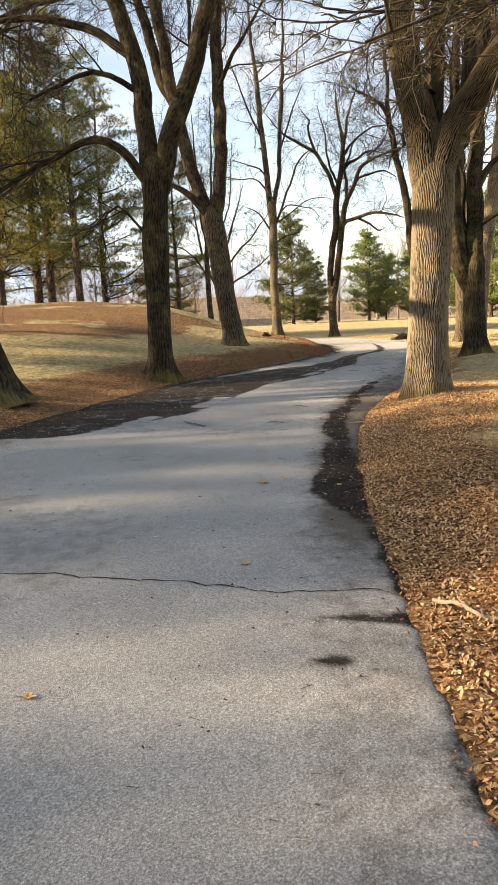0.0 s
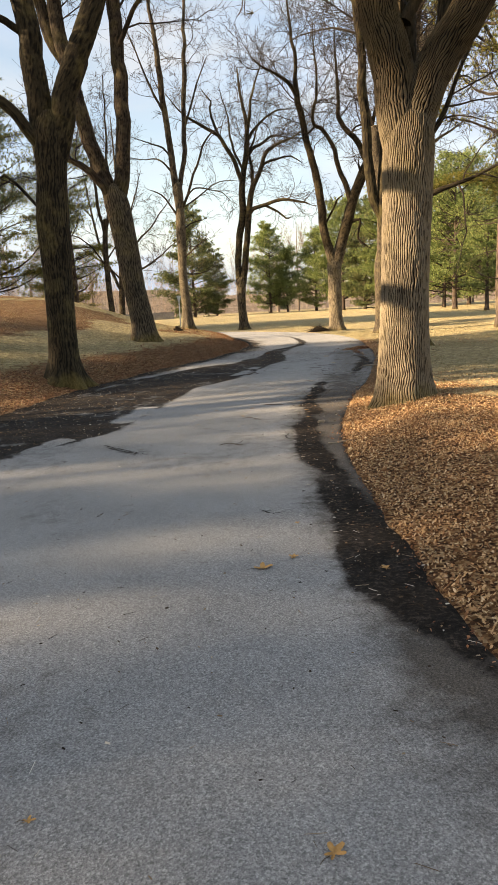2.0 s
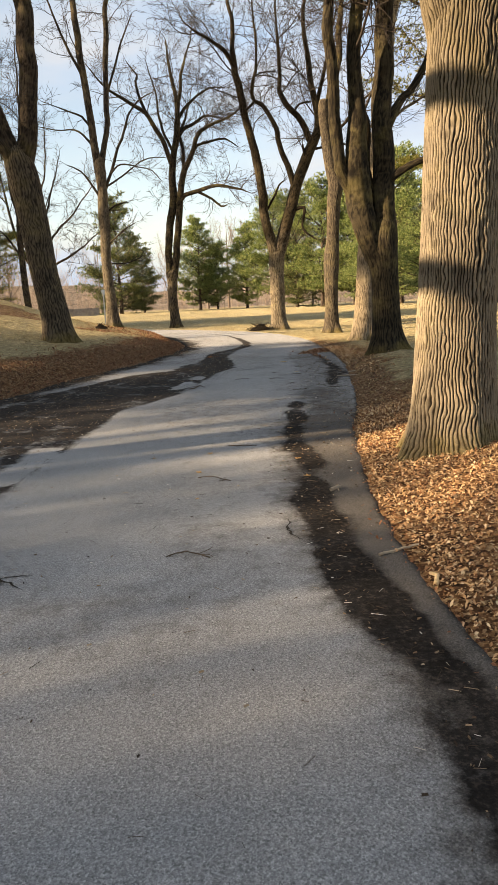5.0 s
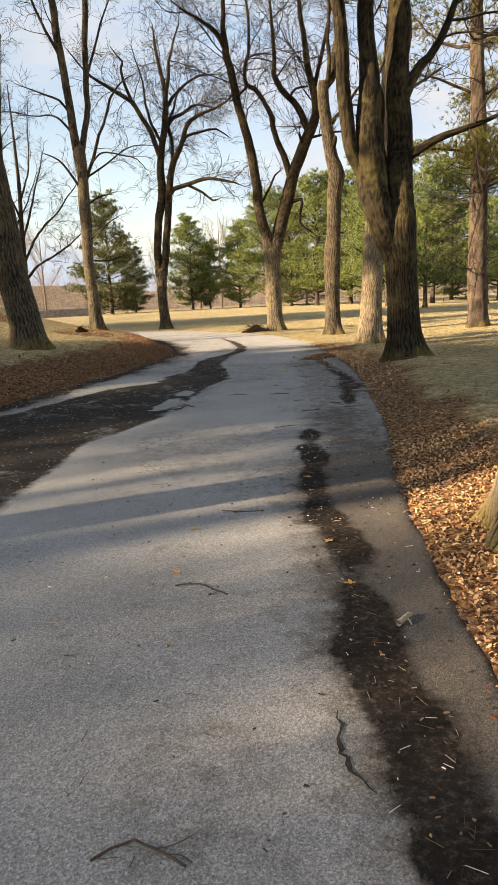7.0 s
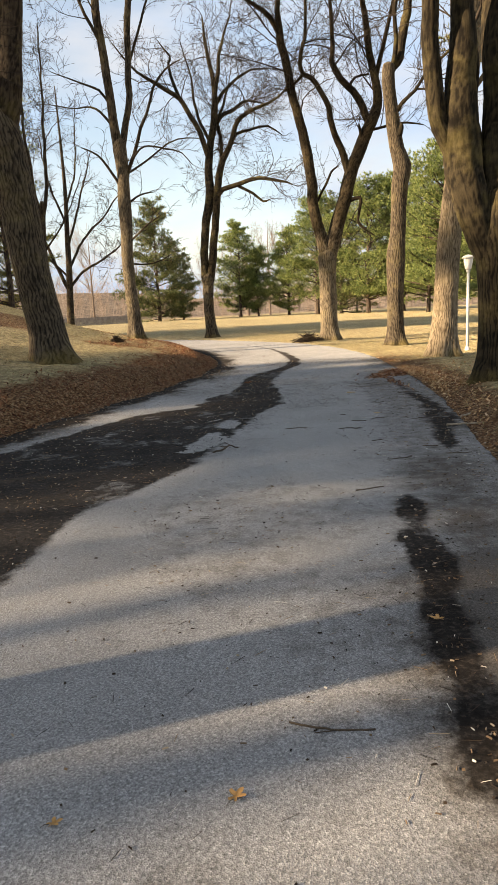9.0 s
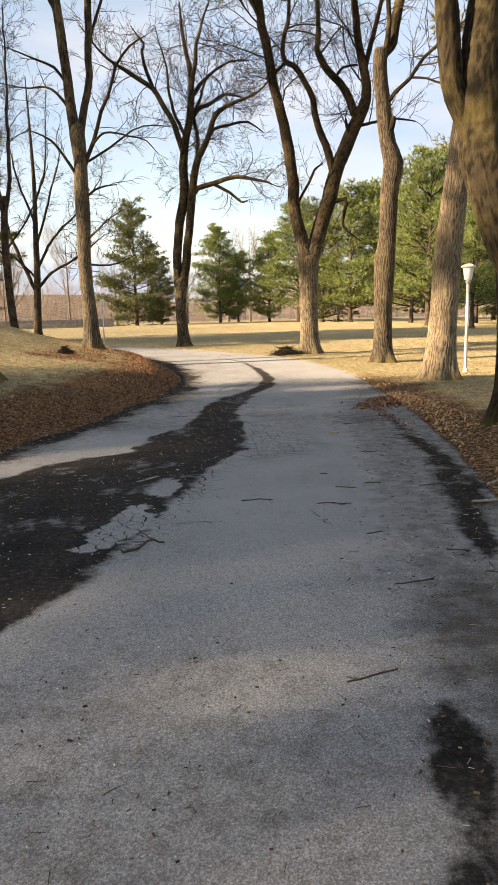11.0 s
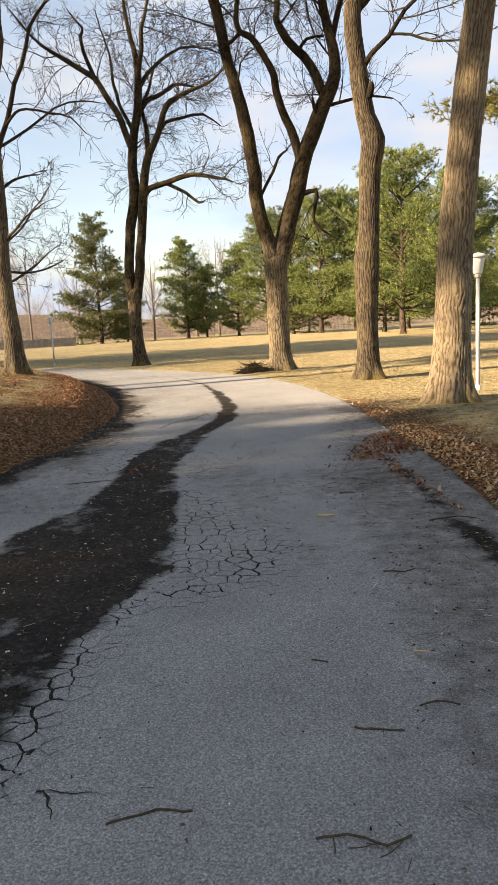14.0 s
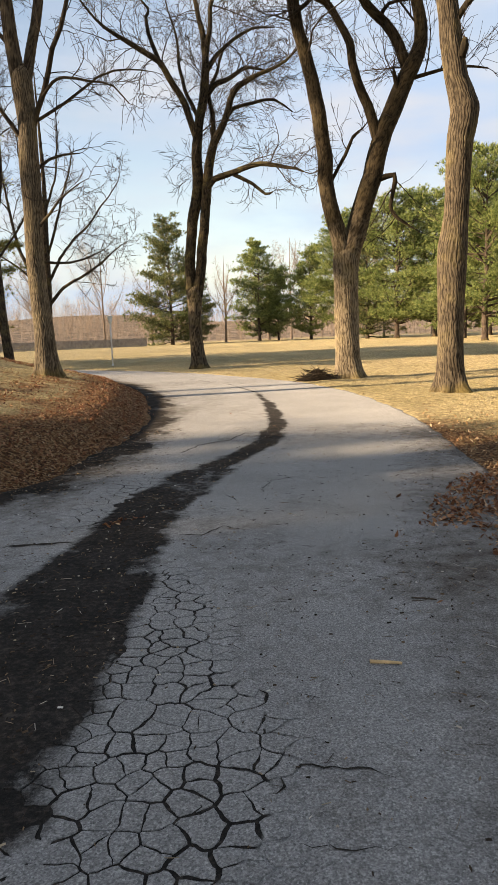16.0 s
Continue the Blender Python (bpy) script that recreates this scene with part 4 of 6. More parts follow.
bare_tree("ash_tree", -3.35, 34.5,
          ((0, 0, 0, 0.27), (-0.02, 0, 0.5, 0.235), (-0.03, 0, 1.14, 0.218), (-0.08, 0, 1.94, 0.203), (-0.1, 0, 2.89, 0.201), (-0.06, 0, 3.82, 0.209), (-0.07, 0, 4.73, 0.218), (-0.04, 0, 5.63, 0.201), (-0.09, 0, 6.45, 0.23), (-0.11, 0, 6.74, 0.16)),
          (((-0.13, 0, 6.3, 0.168), (-0.22, -0.07, 7.25, 0.15), (-0.31, -0.15, 8.4, 0.14), (-0.5, -0.22, 10.67, 0.13), (-0.55, -0.3, 11.75, 0.12), (-0.8, -0.3, 14.5, 0.07), (-1.0, -0.2, 18, 0.02)),
           ((-0.04, 0, 6.3, 0.126), (0.16, 0.1, 7.24, 0.11), (0.33, 0.2, 8.2, 0.108), (0.38, 0.3, 10.27, 0.105), (0.55, 0.4, 11.71, 0.1), (0.7, 0.4, 15, 0.05), (0.8, 0.3, 18.5, 0.02)),
           ((0.05, 0, 5.4, 0.067), (0.54, -0.16, 6.58, 0.059), (0.91, -0.32, 7.38, 0.05), (1.27, -0.48, 8.16, 0.042), (1.61, -0.64, 8.66, 0.034), (2.16, -0.8, 8.93, 0.017)),
           ((0.37, -0.1, 6.1, 0.039), (0.63, -0.26, 6.36, 0.034), (0.91, -0.42, 6.38, 0.03), (1.52, -0.58, 6.2, 0.025), (2.05, -0.74, 6.04, 0.02), (2.42, -0.9, 5.66, 0.012)),
           ((0.2, 0, 5.65, 0.039), (0.81, 0.12, 6.06, 0.034), (1.54, 0.25, 6.56, 0.025), (2.18, 0.38, 6.77, 0.02), (2.64, 0.5, 6.76, 0.012)),
           ((-0.1, 0, 5.1, 0.055), (-0.52, -0.27, 5.86, 0.042), (-0.8, -0.53, 6.17, 0.034), (-1.25, -0.8, 6.32, 0.017)),
           ((-0.22, 0, 7.1, 0.055), (-0.67, 0.27, 7.69, 0.042), (-1.03, 0.53, 7.91, 0.034), (-1.55, 0.8, 7.99, 0.025), (-2.6, 1, 8.2, 0.012)),
           ((-0.27, 0, 7.8, 0.05), (-0.62, -0.25, 8.26, 0.042), (-1.07, -0.5, 8.34, 0.03), (-2, -0.7, 8.7, 0.012)),
           ((0.0, 0, 3.3, 0.042), (0.39, -0.33, 3.57, 0.03), (0.73, -0.67, 3.8, 0.025), (1.22, -1, 4.02, 0.013)),
           ((0.0, 0, 2.6, 0.037), (0.64, 0.2, 2.55, 0.027), (1.13, 0.4, 2.77, 0.02), (1.38, 0.6, 2.92, 0.013)),
           ((-0.05, 0, 4.5, 0.042), (0.33, 0.2, 4.87, 0.034), (0.58, 0.4, 5.02, 0.028), (0.9, 0.6, 5.09, 0.013)),
           ((0.35, 0.2, 9.0, 0.05), (0.9, 0.4, 10.6, 0.04), (1.6, 0.5, 12.2, 0.02)), ((-0.4, -0.2, 9.6, 0.06), (-1.1, -0.4, 11.2, 0.045), (-1.9, -0.5, 13.4, 0.02))),
          BARK_ASH, "slim ash standing in leaf litter on the bank", 17, limb_mat=BARK_GREY, fine_bark=MEDIUM, flare=0.12, every=0.6, length=2.6, least=0.0045)
bare_tree("oak_tree", -3.85, 23.7,
          ((0.14, 0, 0, 0.43), (0.06, 0, 0.6, 0.37), (-0.13, 0, 1.75, 0.355), (-0.28, 0, 3.09, 0.375), (-0.44, 0, 4.2, 0.39), (-0.55, 0, 4.7, 0.35), (-0.58, 0, 5.0, 0.2)),
          (((-0.46, 0, 4.3, 0.28), (-0.85, -0.04, 5.32, 0.232), (-1.17, -0.09, 6.33, 0.232), (-1.42, -0.13, 7.52, 0.232), (-1.66, -0.17, 8.68, 0.221), (-1.83, -0.21, 10.02, 0.21), (-2.03, -0.26, 11.15, 0.2), (-2.25, -0.3, 12.4, 0.18), (-2.6, -0.3, 15.5, 0.09), (-2.8, -0.2, 19, 0.03)),
           ((-1.66, 0, 8.5, 0.18), (-2.13, 0.15, 9.48, 0.19), (-2.43, 0.3, 10.45, 0.19), (-2.69, 0.45, 11.4, 0.18), (-2.98, 0.6, 12.35, 0.165), (-3.6, 0.7, 15.5, 0.08), (-4, 0.7, 18.5, 0.03)),
           ((-0.47, 0, 4.3, 0.26), (-0.21, 0.04, 5.48, 0.235), (-0.14, 0.09, 6.45, 0.232), (-0.07, 0.13, 7.41, 0.23), (-0.11, 0.17, 8.74, 0.211), (-0.13, 0.21, 10.24, 0.205), (-0.03, 0.26, 11.5, 0.185), (0.04, 0.3, 12.2, 0.165), (0.2, 0.3, 15.5, 0.08), (0.3, 0.2, 19, 0.03)),
           ((-0.1, 0.1, 9.0, 0.084), (0.35, -0.05, 9.73, 0.074), (0.78, -0.2, 10.33, 0.063), (1.11, -0.35, 10.67, 0.053), (1.72, -0.5, 11.51, 0.04), (2.4, -0.6, 13.5, 0.015)),
           ((-0.55, -0.1, 4.5, 0.14), (-1.1, -0.4, 5.3, 0.12), (-1.7, -0.6, 5.7, 0.08), (-2.4, -0.8, 6.2, 0.04)),
           ((-1.5, 0.1, 7.8, 0.11), (-1.1, 0.4, 9.6, 0.09), (-1.1, 0.5, 12.5, 0.05), (-1, 0.5, 15.5, 0.02))),
          BARK_GREY, "leaning forked oak on the leafy bank", 18, limb_mat=BARK_MAPLE, fine_bark=MEDIUM, flare=0.17)
# this oak stands in shade, which its near-black bark colour stands for
bare_tree("oak_tree", -4.17, 15.1,
          ((0, 0, 0, 0.38), (0, 0, 0.5, 0.31), (-0.02, 0, 2, 0.3), (-0.05, 0, 3.4, 0.33), (-0.02, 0, 4.2, 0.3), (0.0, 0, 5.1, 0.34), (0, 0, 5.5, 0.2)),
          (((-0.1, 0, 4.6, 0.24), (-0.2, 0, 6.1, 0.235), (-0.45, 0, 7.6, 0.21), (-0.9, 0, 9.1, 0.19), (-1.25, 0, 10, 0.17), (-2.2, 0, 13, 0.1), (-2.6, 0, 17, 0.03)),
           ((0.1, 0, 4.6, 0.24), (0.38, 0, 5.7, 0.245), (0.9, 0, 7.2, 0.22), (1.32, 0, 8.7, 0.2), (1.38, 0, 10, 0.18), (1.6, 0, 13, 0.1), (1.9, 0, 17, 0.03)),
           ((-0.2, -0.1, 4.85, 0.12), (-0.6, -0.2, 5.4, 0.11), (-1.1, -0.3, 5.8, 0.1), (-1.75, -0.3, 5.85, 0.085), (-2.8, -0.4, 5.4, 0.07), (-4.3, -0.5, 4.6, 0.04), (-5.2, -0.5, 3.9, 0.015)),
           ((-0.6, 0, 7.85, 0.12), (-1.6, -0.1, 8.5, 0.1), (-2.8, -0.2, 8.8, 0.08), (-4.3, -0.3, 8.7, 0.05), (-5.6, -0.3, 8.2, 0.02)),
           ((-0.45, -0.1, 7.0, 0.075), (-1.0, -0.3, 7.3, 0.065), (-1.8, -0.5, 7.3, 0.055), (-2.9, -0.7, 6.8, 0.03)),
           ((-1.0, 0.1, 9.2, 0.11), (-2.3, 0.2, 9.4, 0.09), (-4.2, 0.3, 9.0, 0.05), (-5.4, 0.3, 8.6, 0.02)),
           ((-0.3, 0.1, 3.6, 0.035), (-1.1, 0.3, 4.4, 0.03), (-1.6, 0.4, 3.9, 0.02), (-1.5, 0.4, 3.2, 0.01))),
          BARK_SHADED, "dark shaded oak forking in a wide V over the road edge", 19, fine_bark=MEDIUM, flare=0.18, lean=0.036)
# shade on this trunk also comes from the near-black bark colour
bare_tree("oak_tree", -5.75, 9.7,
          ((0, 0, 0, 0.42), (-0.12, 0, 0.5, 0.33), (-0.55, 0, 2, 0.3), (-1.3, 0, 5, 0.26), (-1.8, 0, 7.5, 0.22), (-2, 0, 8, 0.15)),
          (((-1.6, 0, 6.6, 0.17), (-1.6, 0, 9, 0.14), (-1.4, 0, 12, 0.1), (-1.2, 0, 16, 0.03)), ((-1.7, 0, 7, 0.17), (-2.6, 0, 9.5, 0.14), (-3.4, 0, 12.5, 0.09), (-4, 0, 16, 0.03)),
           # next two limbs are out of view, added to cast bands on the big oak
           ((-1.0, 0, 3.9, 0.15), (-1.0, -0.9, 4.3, 0.14), (-0.9, -2.2, 4.45, 0.13), (-1.0, -3.6, 4.6, 0.1), (-1.1, -5.2, 5.0, 0.05)),
           ((-1.4, 0, 5.5, 0.16), (-1.3, -1.2, 5.9, 0.15), (-1.2, -2.6, 6.1, 0.13), (-1.3, -4.2, 6.2, 0.09), (-1.4, -6, 6.8, 0.04)),
           ((-1.6, 0, 6.6, 0.15), (-1.5, 1.4, 7.4, 0.13), (-1.5, 3, 7.8, 0.1), (-1.6, 5, 8.4, 0.04))),
          BARK_SHADED, "dark leaning oak trunk at the leafy verge", 20, fine_bark=MEDIUM, flare=0.18)
bare_tree("maple_tree", -10.7, 53.4,
          ((0, 0, 0, 0.33), (-0.03, 0, 0.6, 0.24), (-0.2, 0, 3, 0.21), (-0.25, 0, 6, 0.19), (-0.1, 0, 8, 0.17), (-0.1, 0, 8.4, 0.1)),
          (((-0.15, 0, 7.2, 0.12), (-0.6, 0, 10, 0.1), (-0.9, 0, 17, 0.03)), ((-0.1, 0, 7.4, 0.12), (0.3, 0, 10, 0.1), (0.6, 0, 18, 0.03)), ((-0.2, 0, 5, 0.06), (-1.8, 0, 7, 0.045), (-3.5, 0, 7.5, 0.02)), ((-0.2, 0, 5.5, 0.06), (1.2, 0.3, 7.5, 0.045), (2.3, 0.5, 10, 0.02))),
          BARK_MAPLE, "slim dark maple beside the bend of the road", 21, every=0.55, length=2.8, least=0.006)
bare_tree("maple_tree", -12.9, 68,
          ((0, 0, 0, 0.4), (0, 0, 0.6, 0.31), (0.1, 0, 2.6, 0.27), (0.25, 0, 5, 0.24), (0.35, 0, 8, 0.19), (0.5, 0, 12, 0.13), (0.4, 0, 19, 0.03)),
          (((0.2, 0, 3.4, 0.16), (-0.9, 0, 6, 0.13), (-1.8, 0, 9, 0.1), (-2.6, 0, 15, 0.03)), ((0.2, 0, 3.8, 0.13), (1.6, 0, 5.2, 0.1), (3.2, 0, 6.0, 0.08), (5.6, 0, 7.8, 0.03)), ((0.25, 0, 5.2, 0.11), (1.6, 0.3, 7.6, 0.09), (3.2, 0.5, 9.2, 0.07), (5.4, 0.6, 12, 0.03)),
           ((0.35, 0, 7, 0.1), (1.5, -0.3, 10, 0.08), (2.8, -0.5, 14, 0.03)), ((0.4, 0, 8.5, 0.1), (-0.8, 0.2, 12, 0.07), (-1.3, 0.2, 16, 0.03)), ((0.45, 0, 10, 0.09), (1.4, 0, 13, 0.06), (1.8, 0, 18, 0.02)), ((0.2, 0, 4.6, 0.09), (-1.6, -0.2, 6.4, 0.07), (-4, -0.3, 8, 0.03))),
          BARK_MAPLE, "bare maple with broad spreading crown on the far lawn", 22, every=0.6, length=3.0, least=0.008)


# ---- pines ----
def needle_tufts(rng, points, ways, count, size, width):
    """Star-like bunches of needles at the given points."""
    n = len(points)
    d = rng.normal(0, 1, (n, count, 3)) * 0.75 + ways[:, None, :] * 1.1
    d /= np.linalg.norm(d, axis=2, keepdims=True) + 1e-9
    side = np.cross(d, rng.normal(0, 1, (n, count, 3)))
    side /= np.linalg.norm(side, axis=2, keepdims=True) + 1e-9
    ln = size * rng.uniform(0.6, 1.15, (n, count, 1))
    p = np.repeat(points[:, None, :], count, 1)
    a, b, c = p - side * width / 2, p + side * width / 2, p + d * ln
    v = np.stack([a, b, c], 2).reshape(-1, 3)
    return v, np.arange(len(v)).reshape(-1, 3)


def pine(name, x, y, tall, foot, spread, seed, label, radius=0.3, flat=0.30, tufts=9, per_m=7.0, size=0.34, width=0.05, dead=0, needles=None, gap=0.55, group="pines", z=None, fork=0):
    rng = np.random.default_rng(seed)
    base = (float(height(x, y)) if z is None else z) - 0.1
    root = tagged(empty(name, x, y, base), label, "pine tree", group)
    lean = rng.normal(0, 0.012, 2)
    tz = np.linspace(0, tall, 14)
    tp = np.stack([lean[0] * tz + 0.05 * np.sin(tz * 0.7 + seed), lean[1] * tz, tz], 1)
    tr = np.maximum(radius * (1 - 0.96 * (tz / tall) ** 1.1), 0.015)
    part("trunk", furrowed("trunk", tp, tr, BARK_PINE, 0.1, seed, segs=26, step=0.2, depth=0.015), root)
    wood = Tubes()
    pts, ways = [], []
    h = foot
    while h < tall - 0.3:
        f = (h - foot) / (tall - foot)
        reach = spread * ((0.72 + 0.55 * f) * (1 - f) ** 0.62 + 0.10) * (0.8 + 0.4 * vnoise(h * 0.9, seed * 1.0, seed))
        for k in range(rng.integers(4, 7)):
            az = rng.uniform(0, 2 * np.pi)
            ln = max(0.35, reach * rng.uniform(0.55, 1.15))
            start = np.array([np.interp(h, tz, tp[:, 0]), np.interp(h, tz, tp[:, 1]), h + rng.uniform(-0.2, 0.2)])
            way = np.array([math.cos(az), math.sin(az), rng.uniform(-0.05, 0.35) + 0.5 * f])
            q, qr = shoot(rng, start, way / np.linalg.norm(way), ln, 0.012 + 0.013 * ln, 5, 0.06, 0.10)
            wood.add(q, qr, 4)
            m = max(3, int(ln * per_m))
            s = np.sqrt(rng.uniform(0.12, 1, m)) * 4.999
            i = np.minimum(s.astype(int), 4)
            p = q[i] + (q[i + 1] - q[i]) * (s - i)[:, None]
            off = rng.normal(0, 1, (m, 3)) * np.array([1, 1, flat]) * (0.10 + 0.15 * ln * (1 - 0.4 * s / 5))[:, None]
            pts.append(p + off)
            wv = off * 0.5 + (q[i + 1] - q[i]) / (ln / 5) * 0.4 + np.array([0, 0, 0.45])
            ways.append(wv / (np.linalg.norm(wv, axis=1, keepdims=True) + 1e-9))
        h += gap * rng.uniform(0.75, 1.3)
    for k in range(dead):
        az, hh = rng.uniform(0, 2 * np.pi), rng.uniform(0.12, 0.95) * foot + 0.8
        start = np.array([0, 0, hh])
        way = np.array([math.cos(az), math.sin(az), 0.1])
        q, qr = shoot(rng, start, way / np.linalg.norm(way), rng.uniform(0.8, 2.8), 0.028, 6, -0.03, 0.16)
        wood.add(q, qr, 4)
        sprout(rng, wood, q, qr, 1, 0.3, 0.8, 0.0, 0.25, 0.7)
    tagged(part("branchwork", wood.mesh("branchwork", BARK_PINE), root), kind="stuff")
    v, f = needle_tufts(rng, np.vstack(pts), np.vstack(ways), tufts, size, width)
    tagged(part("foliage", mesh_of("foliage", v, f, needles or NEEDLE, False), root, "tufts of long pine needles"), kind="stuff")
    return root


def repeat(source, x, y, scale, turn):
    m = Matrix.LocRotScale((x, y, float(height(x, y)) - 0.1), Euler((0, 0, turn)), None)
    ob = copy_thing(source, m)
    ob.scale = (scale,) * 3
    return ob


# the far pines beyond the lawn
FAR = "dense green white pine at the far edge of the lawn"
pine_a = pine("white_pine", -12.4, 140, 20.5, 0.7, 7.2, 31, FAR, 0.32, needles=NEEDLE_DARK, per_m=14, size=0.5, width=0.09, tufts=9, gap=0.8)
pine_b = pine("white_pine", 2.4, 150, 17.5, 1.0, 6.6, 32, FAR, 0.28, per_m=13, size=0.5, width=0.09, tufts=9, gap=0.75)
pine_c = pine("white_pine", 22.0, 122, 19.5, 2.2, 8.2, 33, FAR, 0.36, per_m=13, size=0.5, width=0.09, tufts=9, gap=0.8)
pine_d = pine("white_pine", 23.2, 86, 17.0, 2.4, 7.0, 34, "broad green pine with a low-forking trunk", 0.3, per_m=14, size=0.42, width=0.075, tufts=9, gap=0.75)
for src, px, py, sc, tn in ((pine_a, -8.5, 146, 0.62, 1.0), (pine_b, 6.0, 152, 0.74, 2.0), (pine_c, 16.0, 138, 1.0, 0.7), (pine_b, 11.6, 146, 0.9, 2.6), (pine_c, 28.5, 126, 1.05, 3.0), (pine_a, 19.0, 130, 0.92, 3.9),
                            (pine_b, 34.0, 118, 1.15, 0.4), (pine_d, 30.5, 92, 0.95, 1.7), (pine_a, 40.5, 112, 0.95, 4.0), (pine_d, 47.0, 100, 0.9, 0.2), (pine_c, 38.0, 90, 0.8, 5.0), (pine_c, 54.0, 106, 0.9, 1.1), (pine_d, 26.5, 104, 0.9, 2.9)):
    repeat(src, px, py, sc, tn)
# tall pine on the lawn, and small ones behind it
pine("white_pine", 11.15, 32.5, 24, 5.2, 5.2, 35, "tall pine with bare trunk and sparse yellowing needles", 0.37, per_m=70.0, size=0.19, width=0.022, tufts=10, dead=10, needles=NEEDLE_OLD, gap=1.5, flat=0.13)
pine_e = pine("white_pine", 29.5, 74, 9.6, 2.2, 4.0, 36, "small rounded pine on the far lawn", 0.22, per_m=12, size=0.36, width=0.06, tufts=10)
for px, py, sc, tn in ((22.0, 70, 0.9, 1.0), (36, 78, 1.1, 2.0), (44, 80, 1.2, 3.0)):
    repeat(pine_e, px, py, sc, tn)
# pines beyond the knoll, and an unseen stand added to shade the road
pine_h = pine("white_pine", -25.0, 53, 25, 4.5, 6.2, 37, "tall pine beyond the grassy knoll", 0.36, per_m=30.0, size=0.30, width=0.032, tufts=9, dead=16, needles=NEEDLE_DARK, gap=1.3, flat=0.16)
pine_i = pine("white_pine", -20.5, 56, 21, 3.2, 5.6, 38, "tall pine beyond the knoll with yellow-green needles", 0.28, per_m=26.0, size=0.30, width=0.032, tufts=9, dead=14, needles=NEEDLE_OLD, gap=1.1, flat=0.22)
for src, px, py, sc, tn in ((pine_h, -22.5, 50, 0.95, 2.0), (pine_i, -27.5, 58, 1.05, 1.0), (pine_h, -29, 47, 1.0, 4.4), (pine_i, -31.5, 52, 1.1, 3.0), (pine_h, -33, 60, 1.1, 0.5), (pine_i, -17.0, 62, 0.62, 5.2), (pine_h, -19.0, 47, 0.8, 3.3), (pine_i, -23.5, 44, 0.9, 0.4), (pine_i, -14.5, 58, 0.8, 2.7),):
    repeat(src, px, py, sc, tn)
# out of view; crown height and spread are set by where shade falls
pine_s = pine("white_pine", -47, -31.0, 18.8, 15.0, 6.0, 40, "dense dark pine in the stand beside the road", 0.32, per_m=9.0, size=0.5, width=0.11, tufts=8, gap=0.8, flat=0.3)
for px, py, sc, tn in ((-47, -26.0, 1.0, 4.4), (-47, -16.6, 0.98, 5.3), (-46, -10.4, 0.90, 0.4), (-46, -6.4, 0.88, 3.3), (-47, 1.6, 1.0, 2.6), (-46, 5.0, 1.0, 1.1), (-47, 8.2, 1.0, 3.4), (-47, 11.0, 0.95, 1.9), (-50, 5.0, 1.04, 4.0)):
    repeat(pine_s, px, py, sc, tn)
# also unseen: high crowns added to shade upper trunks and the right lawn
pine_t = pine("white_pine", -32, 2.0, 27, 15.0, 5.2, 41, "tall pine with a long bare trunk and high crown", 0.34, per_m=8.0, size=0.5, width=0.10, tufts=7, gap=1.0, flat=0.25)
for px, py, sc, tn in ((-33, 15.6, 0.96, 2.2), (-33, 28.0, 0.92, 5.0)):
    repeat(pine_t, px, py, sc, tn)
pine("white_pine", 5.2, 1.9, 15, 3.0, 4.2, 39, "pine with low dead twigs hanging over the verge", 0.24, per_m=9, size=0.13, width=0.005, tufts=22, dead=16, gap=0.7)


# ---- lamp posts ----
def lamp_post(x, y):
    root = tagged(empty("lamp_post", x, y, float(height(x, y)) - 0.02), "white lamp post with a tapered globe under a flat cap", "lamp post", "lamp posts")

    def turned(name, profile, mat, parent, label=""):
        bm = bmesh.new()
        rings = []
        for r, z in profile:
            rings.append([bm.verts.new((r * math.cos(k * math.pi / 10), r * math.sin(k * math.pi / 10), z)) for k in range(20)])
        for a, b in zip(rings, rings[1:]):
            for k in range(20):
                bm.faces.new((a[k], a[(k + 1) % 20], b[(k + 1) % 20], b[k]))
        bm.faces.new(rings[0][::-1])
        bm.faces.new(rings[-1])
        return part(name, from_bm(name, bm, mat, True), parent, label)

    turned("base", ((0.075, 0), (0.075, 0.04), (0.055, 0.06), (0.05, 0.12)), PAINT, root)
    turned("post", ((0.042, 0.0), (0.040, 1.2), (0.036, 2.22)), PAINT, root, "slim white metal post")
    turned("collar", ((0.05, 2.2), (0.06, 2.22), (0.06, 2.26), (0.05, 2.28)), PAINT, root)
    turned("globe", ((0.07, 2.28), (0.09, 2.3), (0.13, 2.55), (0.135, 2.58)), GLASSY, root, "frosted white tapered globe")
    turned("cap", ((0.17, 2.58), (0.185, 2.6), (0.17, 2.625), (0.09, 2.66), (0.02, 2.68)), PAINT, root, "flat white cap")
    return root


lamp_post(6.78, 29.0)
lamp_post(-6.1, 55.9)


